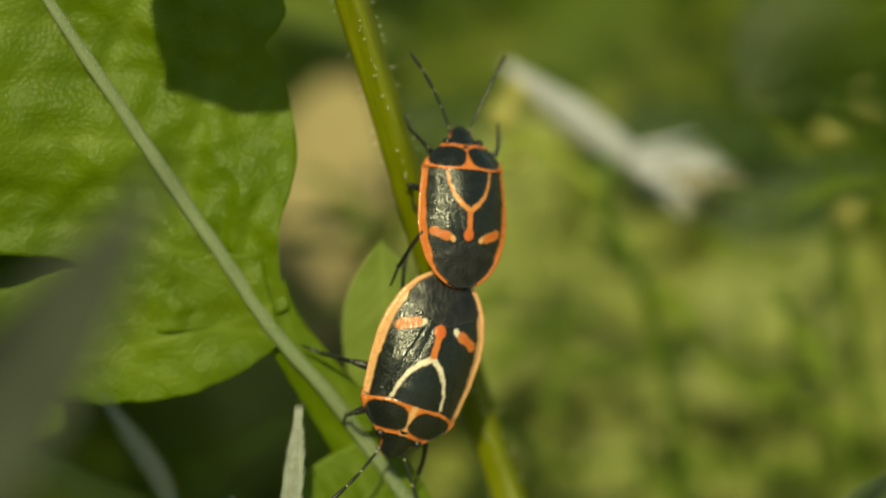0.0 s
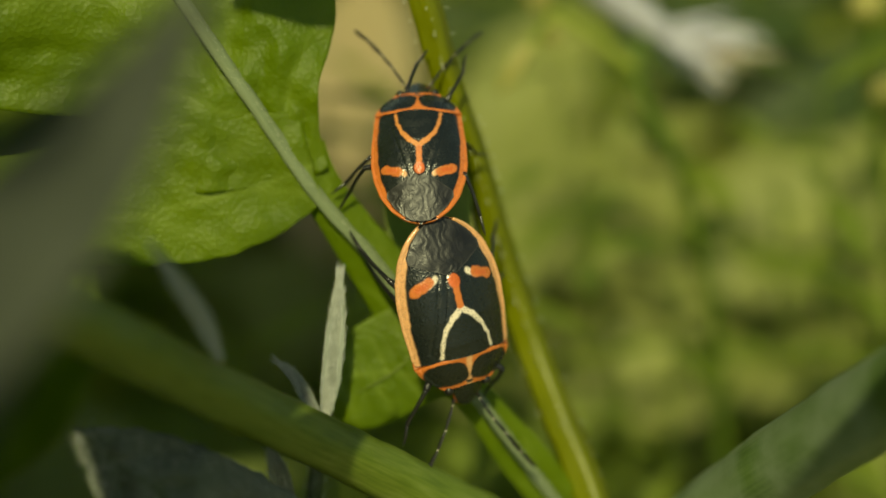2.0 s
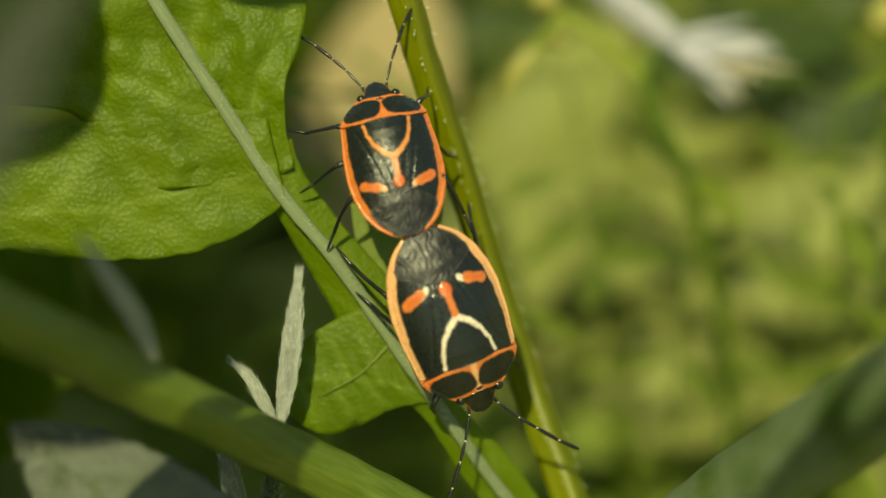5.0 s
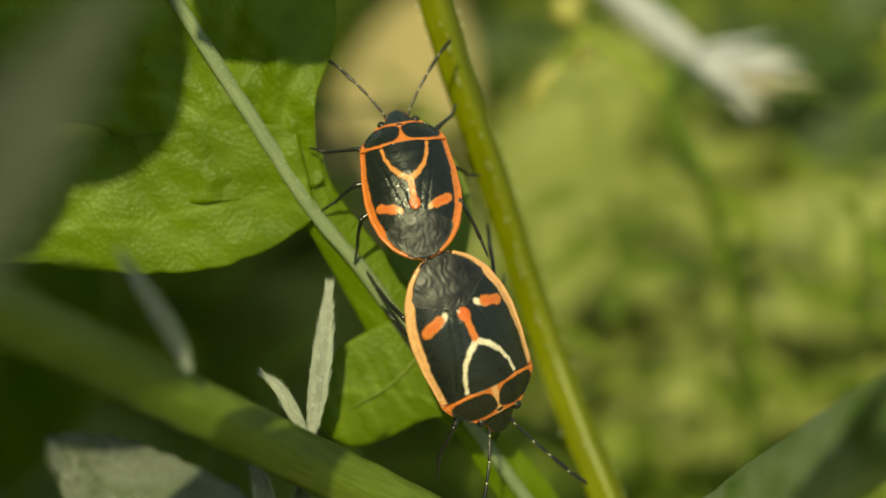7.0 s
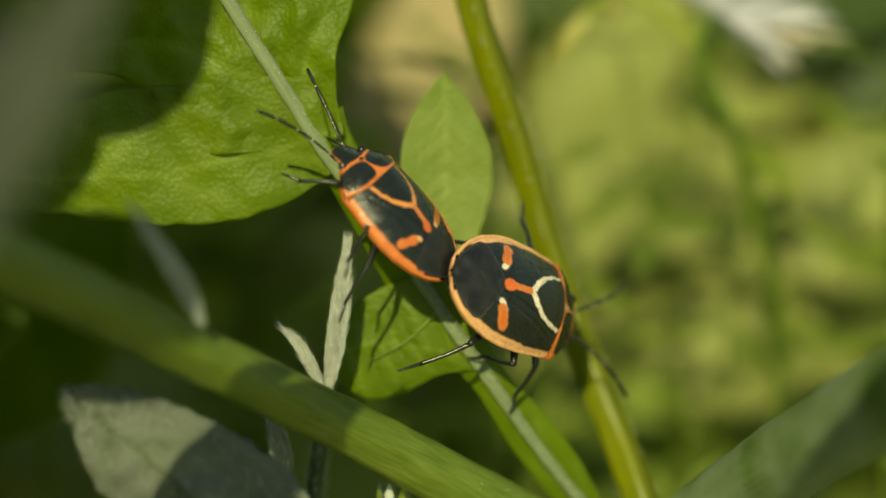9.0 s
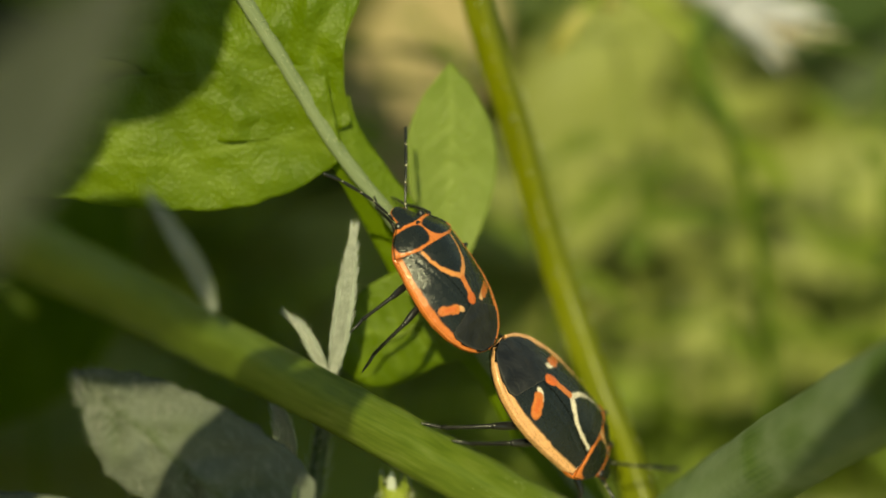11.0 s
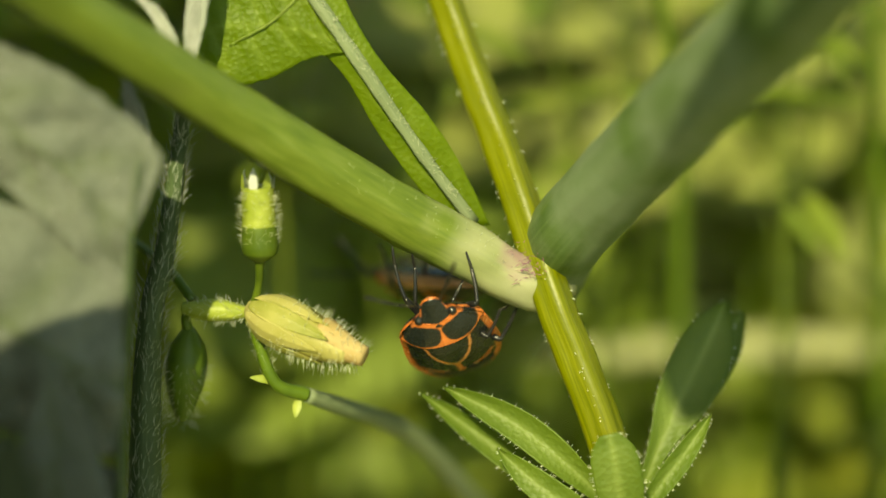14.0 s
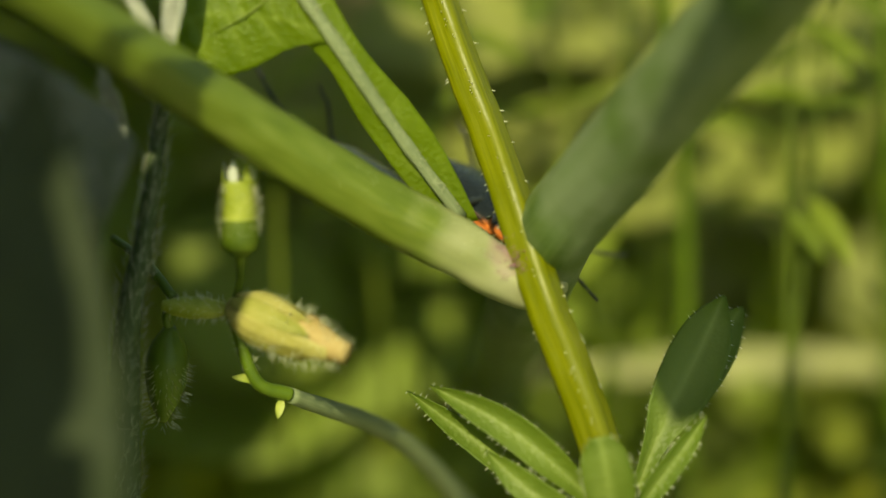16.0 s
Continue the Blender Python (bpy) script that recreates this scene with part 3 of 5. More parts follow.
def broad_grey_leaf():
    """The big lobed felted leaf that stands close to the lens."""
    t = thing("felted_leaf", "large lobed grey-green felted leaf with sunken veins", "leaf", (-4.8, -30.0, 8.4), "felted grey leaves")
    s = Shape()
    tube(s, [(-4.8, -30.0, 8.4), (-4.4, -16.0, 9.3), (-4.2, -11.0, 9.5), (-4.0, -7.0, 9.6), (-3.7, -4.4, 9.6)], [0.30, 0.24, 0.20, 0.14, 0.06], 12, 60, 0.03, 5, 0.12)
    part("midrib", s, FUZZY, t, "thin dark green midrib")
    rnd = random.Random(77)
    for mid, low, high in (
            ([(-4.0, -7.2, 9.5), (-6.4, -4.9, 9.8), (-9.0, -2.6, 9.9), (-11.9, -0.4, 9.6)],
             [(-4.4, -9.4, 9.4), (-6.8, -6.9, 9.4), (-8.7, -5.4, 9.5), (-10.4, -4.3, 9.5), (-11.4, -2.4, 9.5), (-11.9, -0.5, 9.6)],
             [(-3.5, -6.0, 9.4), (-3.1, -4.3, 9.3), (-5.4, -2.2, 9.4), (-7.2, -1.2, 9.5), (-9.5, -0.4, 9.5), (-11.9, -0.3, 9.6)]),
            ([(-4.2, -12.6, 9.4), (-8.0, -10.4, 9.9), (-12.0, -8.4, 10.2), (-17.0, -6.6, 10.0)],
             [(-4.4, -15.0, 9.2), (-8.0, -14.2, 9.5), (-12.0, -12.6, 9.8), (-15.0, -10.0, 9.9), (-17.0, -6.7, 10.0)],
             [(-4.0, -8.8, 9.3), (-6.2, -6.9, 9.4), (-9.2, -5.9, 9.7), (-13.0, -5.0, 9.9), (-15.6, -5.2, 10.0), (-17.0, -6.5, 10.0)]),
            ([(-4.4, -20.0, 9.0), (-8.0, -18.4, 9.5), (-12.0, -17.0, 9.8), (-17.0, -15.6, 9.6)],
             [(-4.6, -24.0, 8.8), (-8.0, -23.0, 9.2), (-12.0, -21.6, 9.5), (-15.0, -19.0, 9.5), (-17.0, -15.7, 9.6)],
             [(-4.2, -15.6, 9.1), (-7.0, -15.0, 9.3), (-11.0, -13.8, 9.6), (-14.6, -13.6, 9.6), (-17.0, -15.5, 9.6)])):
        s = Shape()
        blade(s, mid, low, high, 70, 18, 0.0, 0.7, 3, 0.8, 0.2, 0.14, seed=4.0 + mid[0][1], groove=0.28)
        b = part("lobe", s, GREY, t)
        s = Shape()
        m, l, h = spline(mid, 40), spline(low, 40), spline(high, 40)
        for _ in range(700):
            i, u = rnd.randrange(39), rnd.uniform(-0.95, 0.95)
            p = m[i] + ((h[i] if u > 0 else l[i]) - m[i]) * abs(u) + np.array((0, 0, 0.35))
            hair(s, p, (rnd.uniform(-1, 0.2), rnd.uniform(-0.3, 1), rnd.uniform(0.0, 0.25)), rnd.uniform(0.3, 0.7), 0.007)
        part("felt", s, FELT, b, "white felted hairs", "stuff")


def grey_plant():
    s = Shape()
    p = thing("mugwort_shoot", "young felted grey-green shoot with curled tips", "plant shoot", (-4.6, -26.0, 1.0))
    tube(s, [(-4.6, -26.0, 1.0), (-4.4, -12.7, 1.8), (-3.7, -8.2, 2.0), (-3.1, -3.8, 2.2), (-2.8, -1.2, 3.2)], [0.72, 0.66, 0.52, 0.36, 0.22], 20, 80, 0.06, 6, 0.10)
    part("stalk", s, FUZZY, p, "dark green downy stalk")
    rnd = random.Random(41)
    s = Shape()
    line = spline([(-4.6, -26.0, 1.0), (-4.4, -12.7, 1.8), (-3.7, -8.2, 2.0), (-3.1, -3.8, 2.2), (-2.8, -1.2, 3.2)], 200)
    for _ in range(900):
        i, a = rnd.randrange(20, 198), rnd.uniform(-0.4, math.pi + 0.4)
        o = np.array((math.cos(a), 0.1, math.sin(a)))
        hair(s, line[i] + o * np.interp(i, (0, 100, 140, 170, 199), (0.72, 0.64, 0.5, 0.35, 0.22)), o * 0.5 + np.array((rnd.uniform(-0.5, 0.5), 1.0, 0)), rnd.uniform(0.25, 0.6), 0.009)
    part("down", s, FELT, p, "white downy hairs", "stuff")
    grey_leaf("", "", [(-2.75, -1.6, 3.4), (-2.45, 0.4, 3.8), (-2.2, 2.4, 3.9), (-2.0, 4.4, 4.0)], 0.38, 44, 0.04, 0.3, 2200, p)
    grey_leaf("", "", [(-2.9, -1.5, 3.4), (-3.4, -0.5, 3.7), (-3.9, 0.4, 3.8), (-4.55, 1.0, 3.9)], 0.24, 36, 0.04, 0.4, 600, p)
    grey_leaf("", "", [(-4.3, -5.0, 3.6), (-4.5, -3.9, 4.0), (-4.7, -3.0, 4.2), (-4.9, -2.1, 4.2)], 0.42, 30, 0.05, 0.4, 420, p)
    a = "soft grey felted leaf hanging close before the plants"
    broad_grey_leaf()
    grey_leaf("felted_leaf", a, [(-7.6, -22.0, 11.6), (-6.6, -18.0, 11.6), (-6.2, -14.6, 11.4), (-6.6, -11.6, 11.2)], 2.0, 44, 0.3, 0.1, 300, skin=GREY)
    grey_leaf("felted_leaf", "small grey felted leaf with a pointed tip", [(-6.5, 2.4, 12.4), (-7.1, 4.1, 13.2), (-7.9, 5.5, 13.8), (-8.7, 6.8, 14.0)], 0.34, 40, 0.1, 0.2, 300)
    # SHADY skin: felted leaves that carry their shade as colour
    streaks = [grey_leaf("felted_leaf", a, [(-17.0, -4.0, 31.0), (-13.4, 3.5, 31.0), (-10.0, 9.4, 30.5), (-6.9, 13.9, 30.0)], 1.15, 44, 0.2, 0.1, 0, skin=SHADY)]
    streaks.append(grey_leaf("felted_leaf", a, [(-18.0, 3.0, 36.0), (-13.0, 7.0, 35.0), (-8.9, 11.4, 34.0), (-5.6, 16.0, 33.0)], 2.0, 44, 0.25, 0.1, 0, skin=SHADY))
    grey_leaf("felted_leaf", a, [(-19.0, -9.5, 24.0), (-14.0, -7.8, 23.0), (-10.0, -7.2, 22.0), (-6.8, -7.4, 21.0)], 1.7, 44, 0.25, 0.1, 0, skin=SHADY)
    return streaks


def shade_toned_leaf():
    """Leaves pushed in from the side before the lens, shade put into their near-black colour."""
    made = []
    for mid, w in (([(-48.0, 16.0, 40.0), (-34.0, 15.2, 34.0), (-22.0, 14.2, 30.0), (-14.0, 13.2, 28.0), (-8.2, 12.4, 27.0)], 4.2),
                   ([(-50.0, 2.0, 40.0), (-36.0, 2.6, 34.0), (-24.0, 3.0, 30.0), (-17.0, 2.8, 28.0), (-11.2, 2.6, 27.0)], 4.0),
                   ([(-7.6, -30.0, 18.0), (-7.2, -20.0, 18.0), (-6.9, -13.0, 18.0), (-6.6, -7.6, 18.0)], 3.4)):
        made.append(grey_leaf("shade_toned_leaf", "dark dull green leaf hanging in the shade", mid, w, 50, 0.3, 0.1, 0, skin=DUSK))
    return made


# ---- hairy bud cluster ----
def bud_cluster():
    t = thing("bud_cluster", "hairy chickweed buds and a yellowed seed capsule on thin stalks", "flower buds", (9.0, -22.0, -14.0))
    rnd = random.Random(21)

    def bristle(on, a, b, r, count, length, lo=0.1, hi=0.95, slot=0):
        s = Shape()
        a, b = np.array(a, float), np.array(b, float)
        d = (b - a) / np.linalg.norm(b - a)
        u = np.cross(d, (0.2, 0.1, 1.0))
        u /= np.linalg.norm(u)
        w = np.cross(u, d)
        for _ in range(count):
            k, g = rnd.uniform(lo, hi), rnd.uniform(0, 2 * math.pi)
            o = u * math.cos(g) + w * math.sin(g)
            hair(s, a + (b - a) * k + o * r * 0.9 * math.sin(math.pi * min(0.92, max(0.12, k))) ** 0.5, o + d * 0.3, rnd.uniform(0.5, 1.0) * length, 0.012, rnd.uniform(-0.3, 0.3))
        part("hairs", s, HAIR, on, "", "stuff")

    s = Shape()
    tube(s, [(9.0, -22.0, -14.0), (5.6, -16.9, -6.0), (1.6, -14.2, 0.4)], [0.46, 0.44, 0.40, 0.30], 14, 50, 0.03)
    part("stalk", s, RIB, t, "thick pale lower stalk")
    s = Shape()
    tube(s, [(1.6, -14.2, 0.4), (0.4, -13.6, 1.1), (-0.4, -11.5, 1.3), (-0.5, -10.9, 1.3)], [0.28, 0.24, 0.22, 0.25], 14, 50, 0.03)
    part("stalk", s, BUDDARK, t)
    bristle(t, (0.35, -13.5, 1.1), (-0.45, -11.2, 1.3), 0.24, 90, 0.3)
    s = Shape()
    tube(s, [(-0.5, -10.9, 1.3), (-0.2, -9.8, 1.8), (-0.1, -8.6, 2.5)], [0.17, 0.14, 0.2], 12, 16)
    part("pedicel", s, BUDMID, t)
    s = Shape()
    pod(s, (-0.1, -8.75, 2.5), (-0.2, -6.0, 2.6), 0.66, (0.4, 0.95, 1.0, 0.98, 0.95, 0.93, 0.9), ridge=10, depth=0.10)
    b = part("bud", s, BUD, t)
    s = Shape()
    pod(s, (-0.1, -8.8, 2.5), (-0.14, -7.45, 2.55), 0.70, (0.35, 0.9, 1.0, 1.0, 0.99, 0.97))
    part("calyx_base", s, BUDMID, b, "dark green base of the calyx")
    for k in range(7):
        a = 2 * math.pi * k / 7
        o = np.array((math.cos(a) * 0.5, 0, math.sin(a) * 0.5))
        s = Shape()
        p = np.array((-0.2, -6.3, 2.6)) + o
        small_leaf(s, p, p + np.array((o[0] * 0.3, 0.85 + 0.12 * (k % 3), o[2] * 0.3)), 0.36, o, 0.05)
        part("sepal_tip", s, FELT if k % 2 == 0 else BUD, b)
    bristle(b, (-0.1, -8.7, 2.5), (-0.2, -5.6, 2.6), 0.80, 420, 0.34, 0.12, 0.98)
    s = Shape()
    pod(s, (-0.6, -10.7, 1.3), (3.3, -12.2, 3.0), 0.98, (0.35, 0.85, 1.0, 0.98, 0.85, 0.62, 0.42), ridge=10, depth=0.10)
    c = part("capsule", s, SEPAL, t, "yellowed hairy capsule")
    s = Shape()
    tube(s, [(2.2, -11.55, 2.4), (3.1, -11.95, 2.8), (3.9, -12.25, 3.1)], [0.74, 0.66, 0.50, 0.40], 18, 14, 0.04, 10, 0.08)
    part("capsule_mouth", s, BROWN, c, "dry brown open end")
    axis = np.array((3.9, -1.5, 1.7)) / np.linalg.norm((3.9, -1.5, 1.7))
    across = np.cross(axis, (0, 0, 1.0))
    across /= np.linalg.norm(across)
    over = np.cross(across, axis)
    for k in range(6):
        a = math.pi * (k / 5.0 * 1.2 - 0.1)
        out = across * math.cos(a) + over * math.sin(a)
        run = [np.array((-0.6, -10.7, 1.3)) + axis * v + out * 0.98 * r for v, r in ((0.2, 0.62), (1.1, 1.03), (2.1, 1.06), (2.9, 0.94), (3.6 + 0.2 * (k % 2), 0.80))]
        m = spline(run, 9)
        side = np.cross(axis, out)
        prof = np.array((0.30, 0.7, 0.95, 1.0, 0.95, 0.8, 0.6, 0.35, 0.04))[:, None] * 0.42
        s = Shape()
        blade(s, m, m - side * prof - out * prof * 0.25, m + side * prof - out * prof * 0.25, 26, 5, 0.0, 0.03, 1, 0.0, 0.05, 0.03, seed=k * 2.0, groove=0.0)
        part("sepal", s, (SEPAL, BUDSEPAL)[k % 2], c, "thin yellowed sepal")
    bristle(c, (-0.6, -10.75, 1.3), (3.8, -12.35, 3.1), 1.06, 520, 0.52, 0.05, 1.0)
    s = Shape()
    pod(s, (-0.5, -10.95, 1.0), (-3.2, -10.85, 0.8), 0.42, (0.4, 0.7, 0.95, 1.0, 0.8, 0.45), ridge=8, depth=0.1)
    d = part("bud", s, BUD, t)
    bristle(d, (-0.5, -10.95, 1.0), (-3.2, -10.85, 0.8), 0.48, 130, 0.4)
    s = Shape()
    tube(s, [(-2.6, -10.8, 0.7), (-3.1, -11.2, 0.4), (-3.0, -11.9, 0.2)], [0.2, 0.18, 0.2], 10, 12)
    pod(s, (-3.0, -11.7, 0.2), (-3.3, -15.4, -0.2), 0.78, (0.3, 0.8, 1.0, 0.98, 0.85, 0.6, 0.25), ridge=8, depth=0.1)
    e = part("drooping_bud", s, BUDDARK, t, "drooping dark green hairy bud")
    bristle(e, (-3.0, -11.9, 0.2), (-3.3, -15.6, -0.2), 0.86, 200, 0.5, 0.3, 1.0)
    s = Shape()
    tube(s, [(-2.8, -10.6, 0.6), (-4.0, -9.4, -0.6), (-5.6, -8.6, -2.5)], [0.2, 0.18, 0.16], 10, 16)
    part("stalk", s, BUDDARK, t)
    for p, q in (((0.6, -13.6, 0.9), (-0.5, -13.4, 1.3)), ((1.3, -14.3, 0.5), (1.2, -15.0, 0.9))):
        s = Shape()
        small_leaf(s, p, q, 0.34, (0.1, 0.3, 1.0), 0.15)
        part("bract", s, BUD, t)
    return t


# ---- soft flower and plants behind ----
def back_flower():
    t = thing("white_flower", "soft white and cream flower head on a thin green stalk", "flower", (20.0, -40.0, -36.0))
    s = Shape()
    tube(s, [(20.0, -40.0, -36.0), (18.5, -8.0, -24.0), (15.8, 4.8, -18.0), (13.6, 9.4, -17.0), (13.0, 11.2, -17.0), (13.6, 12.9, -17.0)], [0.5, 0.45, 0.4, 0.36, 0.32], 12, 60)
    part("stalk", s, BUDDARK, t)
    s = Shape()
    tube(s, [(13.0, 11.2, -17.0), (10.9, 12.9, -16.6), (9.0, 14.1, -16.4)], [0.32, 0.28, 0.28], 10, 20)
    part("side_stalk", s, BUD, t)
    s = Shape()
    pod(s, (14.4, 12.9, -17.0), (8.4, 17.4, -16.6), 0.8, (0.8, 1.0, 1.1, 0.9, 0.6, 0.3))
    part("flower_tube", s, PETAL, t)
    rnd = random.Random(8)
    for k in range(22):
        a, b = rnd.uniform(-1.0, 0.55), rnd.uniform(-0.7, 0.7)
        p = np.array((13.9 + 0.6 * (k % 3), 13.0 - 0.3 * (k % 3), -17.0))
        s = Shape()
        small_leaf(s, p, p + np.array((math.cos(a) * rnd.uniform(3.2, 5.4), math.sin(a) * 2.6 - 0.5, b * 2.5)), rnd.uniform(0.5, 0.9), (0.1, 0.4, 1.0), rnd.uniform(-0.1, 0.25), True)
        part("petal", s, DRYPETAL if k % 3 == 2 else PETAL, t)
    for p, q, r, m in (((8.8, 14.2, -16.4), (7.8, 15.6, -16.0), 0.7, SEPAL), ((7.7, 12.6, -14.2), (6.2, 10.4, -14.0), 0.42, SEPAL), ((9.2, 15.4, -16.8), (8.6, 16.6, -16.6), 0.7, SEPAL), ((8.4, 13.2, -16.0), (9.4, 12.6, -16.0), 0.5, SEPAL)):
        s = Shape()
        pod(s, p, q, r)
        part("bud", s, m, t)
    s = Shape()
    tube(s, [(9.0, 14.1, -16.4), (8.6, 13.4, -15.4), (7.7, 12.6, -14.2)], [0.22, 0.22, 0.22], 8, 16)
    part("side_stalk", s, BUD, t)
    return t


def yellow_buds():
    t = thing("yellow_bud_stalk", "blurred yellow-green buds on a thin stalk behind", "flower buds", (33.0, -45.0, -40.0))
    s = Shape()
    tube(s, [(33.0, -45.0, -40.0), (28.4, -5.0, -25.0), (25.8, 6.5, -20.0), (24.8, 13.0, -18.0), (26.0, 18.0, -17.0)], [0.5, 0.42, 0.38, 0.34, 0.26], 10, 50)
    part("stalk", s, BUDDARK, t)
    for p, q, r in (((24.8, 13.2, -18.0), (24.3, 15.0, -17.6), 0.95), ((26.0, 14.6, -17.6), (26.7, 16.2, -17.2), 1.15), ((25.0, 9.4, -18.8), (26.1, 10.6, -18.4), 0.8)):
        s = Shape()
        pod(s, p, q, r)
        part("bud", s, SEPAL, t)
    return t


def broad_leaf(label, foot, tip, width, face, material, curl=0.15):
    """A single broad leaf far behind the insects."""
    t = thing("background_leaf", label, "leaf", foot, "leaves behind the stems")
    a, b = np.array(foot, float), np.array(tip, float)
    d = b - a
    ln = np.linalg.norm(d)
    n = np.array(face, float)
    n -= d * (n @ d) / ln ** 2
    n /= np.linalg.norm(n)
    side = np.cross(d / ln, n)
    v = np.linspace(0, 1, 9)[:, None]
    m = a + d * v - n * curl * ln * v ** 2
    prof = np.array((0.06, 0.55, 0.85, 1.0, 1.0, 0.88, 0.65, 0.35, 0.02))[:, None] * width / 2
    s = Shape()
    blade(s, m, m - side * prof + n * prof * 0.15, m + side * prof + n * prof * 0.15, 30, 8, 0.0, width * 0.04, 5, 0.7, 0.25, 0.1, seed=foot[0], groove=0.15)
    part("blade", s, material, t)
    return t


def herb_stand(count, seed, across=(-48, 66), back=(-55, -95), tall=(-14, 34), label="upright green meadow plants, far out of focus"):
    """Upright herbs: thin stalks from the soil with leaves all the way up."""
    rnd = random.Random(seed)
    s = Shape()
    for _ in range(count):
        x, z = rnd.uniform(*across), back[0] + back[1] * rnd.random() ** 1.3
        foot = np.array((x, (-122 - z * 0.4226) / 0.9063, z))
        top = np.array((x + rnd.uniform(-14, 14) * (across[1] > 0), rnd.uniform(*tall), z + rnd.uniform(-12, 12)))
        mid = (foot + top) / 2 + np.array((rnd.uniform(-6, 6), 0, rnd.uniform(-6, 6)))
        tube(s, [foot, mid, top], [0.8, 0.6, 0.3], 6, 12)
        c = spline([foot, mid, top], 40)
        for k in range(18):
            p = c[rnd.randrange(16, 40)]
            a = rnd.uniform(0, 2 * math.pi)
            d = np.array((math.cos(a), rnd.uniform(-0.5, 0.8), math.sin(a)))
            ln = rnd.uniform(7, 19)
            small_leaf(s, p, p + d / np.linalg.norm(d) * ln, ln * rnd.uniform(0.3, 0.6), (rnd.uniform(-0.7, 0.7), 1.0, rnd.uniform(0.0, 1.2)), rnd.uniform(0, 0.35))
    ob = new("meadow_plants", s.mesh("meadow_plants", FAR))
    ob.matrix_basis = BASE
    return tagged(ob, label, "undergrowth", "", "stuff")


def flat_herbs(count, seed, across, back, tall, material, label, size=(3.0, 8.5), low=-34, thin=1.0):
    """Herbs with pairs of level leaves up a thin stalk, as they stand behind the insects."""
    rnd = random.Random(seed)
    s = Shape()
    for _ in range(count):
        x, z = rnd.uniform(*across), rnd.uniform(*back)
        foot = np.array((x, (-122 - z * 0.4226) / 0.9063, z))
        top = np.array((x + rnd.uniform(-30, 30), rnd.uniform(*tall), z + rnd.uniform(-5, 5)))
        mid = (foot + top) / 2 + np.array((rnd.uniform(-9, 9), 0, rnd.uniform(-4, 4)))
        c = spline([foot, mid, top], 160)
        tube(s, [foot, mid, top], [0.55 * thin, 0.45 * thin, 0.2 * thin], 6, 16)
        turn, y = rnd.uniform(0, 3), top[1]
        while y > low:
            p = c[int(np.argmin(np.abs(c[:, 1] - y)))]
            for k in range(2):
                a = turn + math.pi * k
                d = np.array((math.cos(a), 0.10 + 0.42 * math.sin(a) + rnd.uniform(-0.55, 0.4), -math.sin(a) * 0.9))
                ln = rnd.uniform(*size)
                small_leaf(s, p, p + d / np.linalg.norm(d) * ln, ln * rnd.uniform(0.42, 0.62) * (0.6 if thin < 1 else 1), (rnd.uniform(-0.25, 0.25), 0.906, 0.4226 + rnd.uniform(-0.2, 0.3)), rnd.uniform(0, 0.25))
            turn += math.pi / 2 + rnd.uniform(-0.7, 0.7)
            y -= rnd.uniform(2.0, 7.0)
    ob = new("meadow_plants", s.mesh("meadow_plants", material))
    ob.matrix_basis = BASE
    return tagged(ob, label, "undergrowth", "", "stuff")


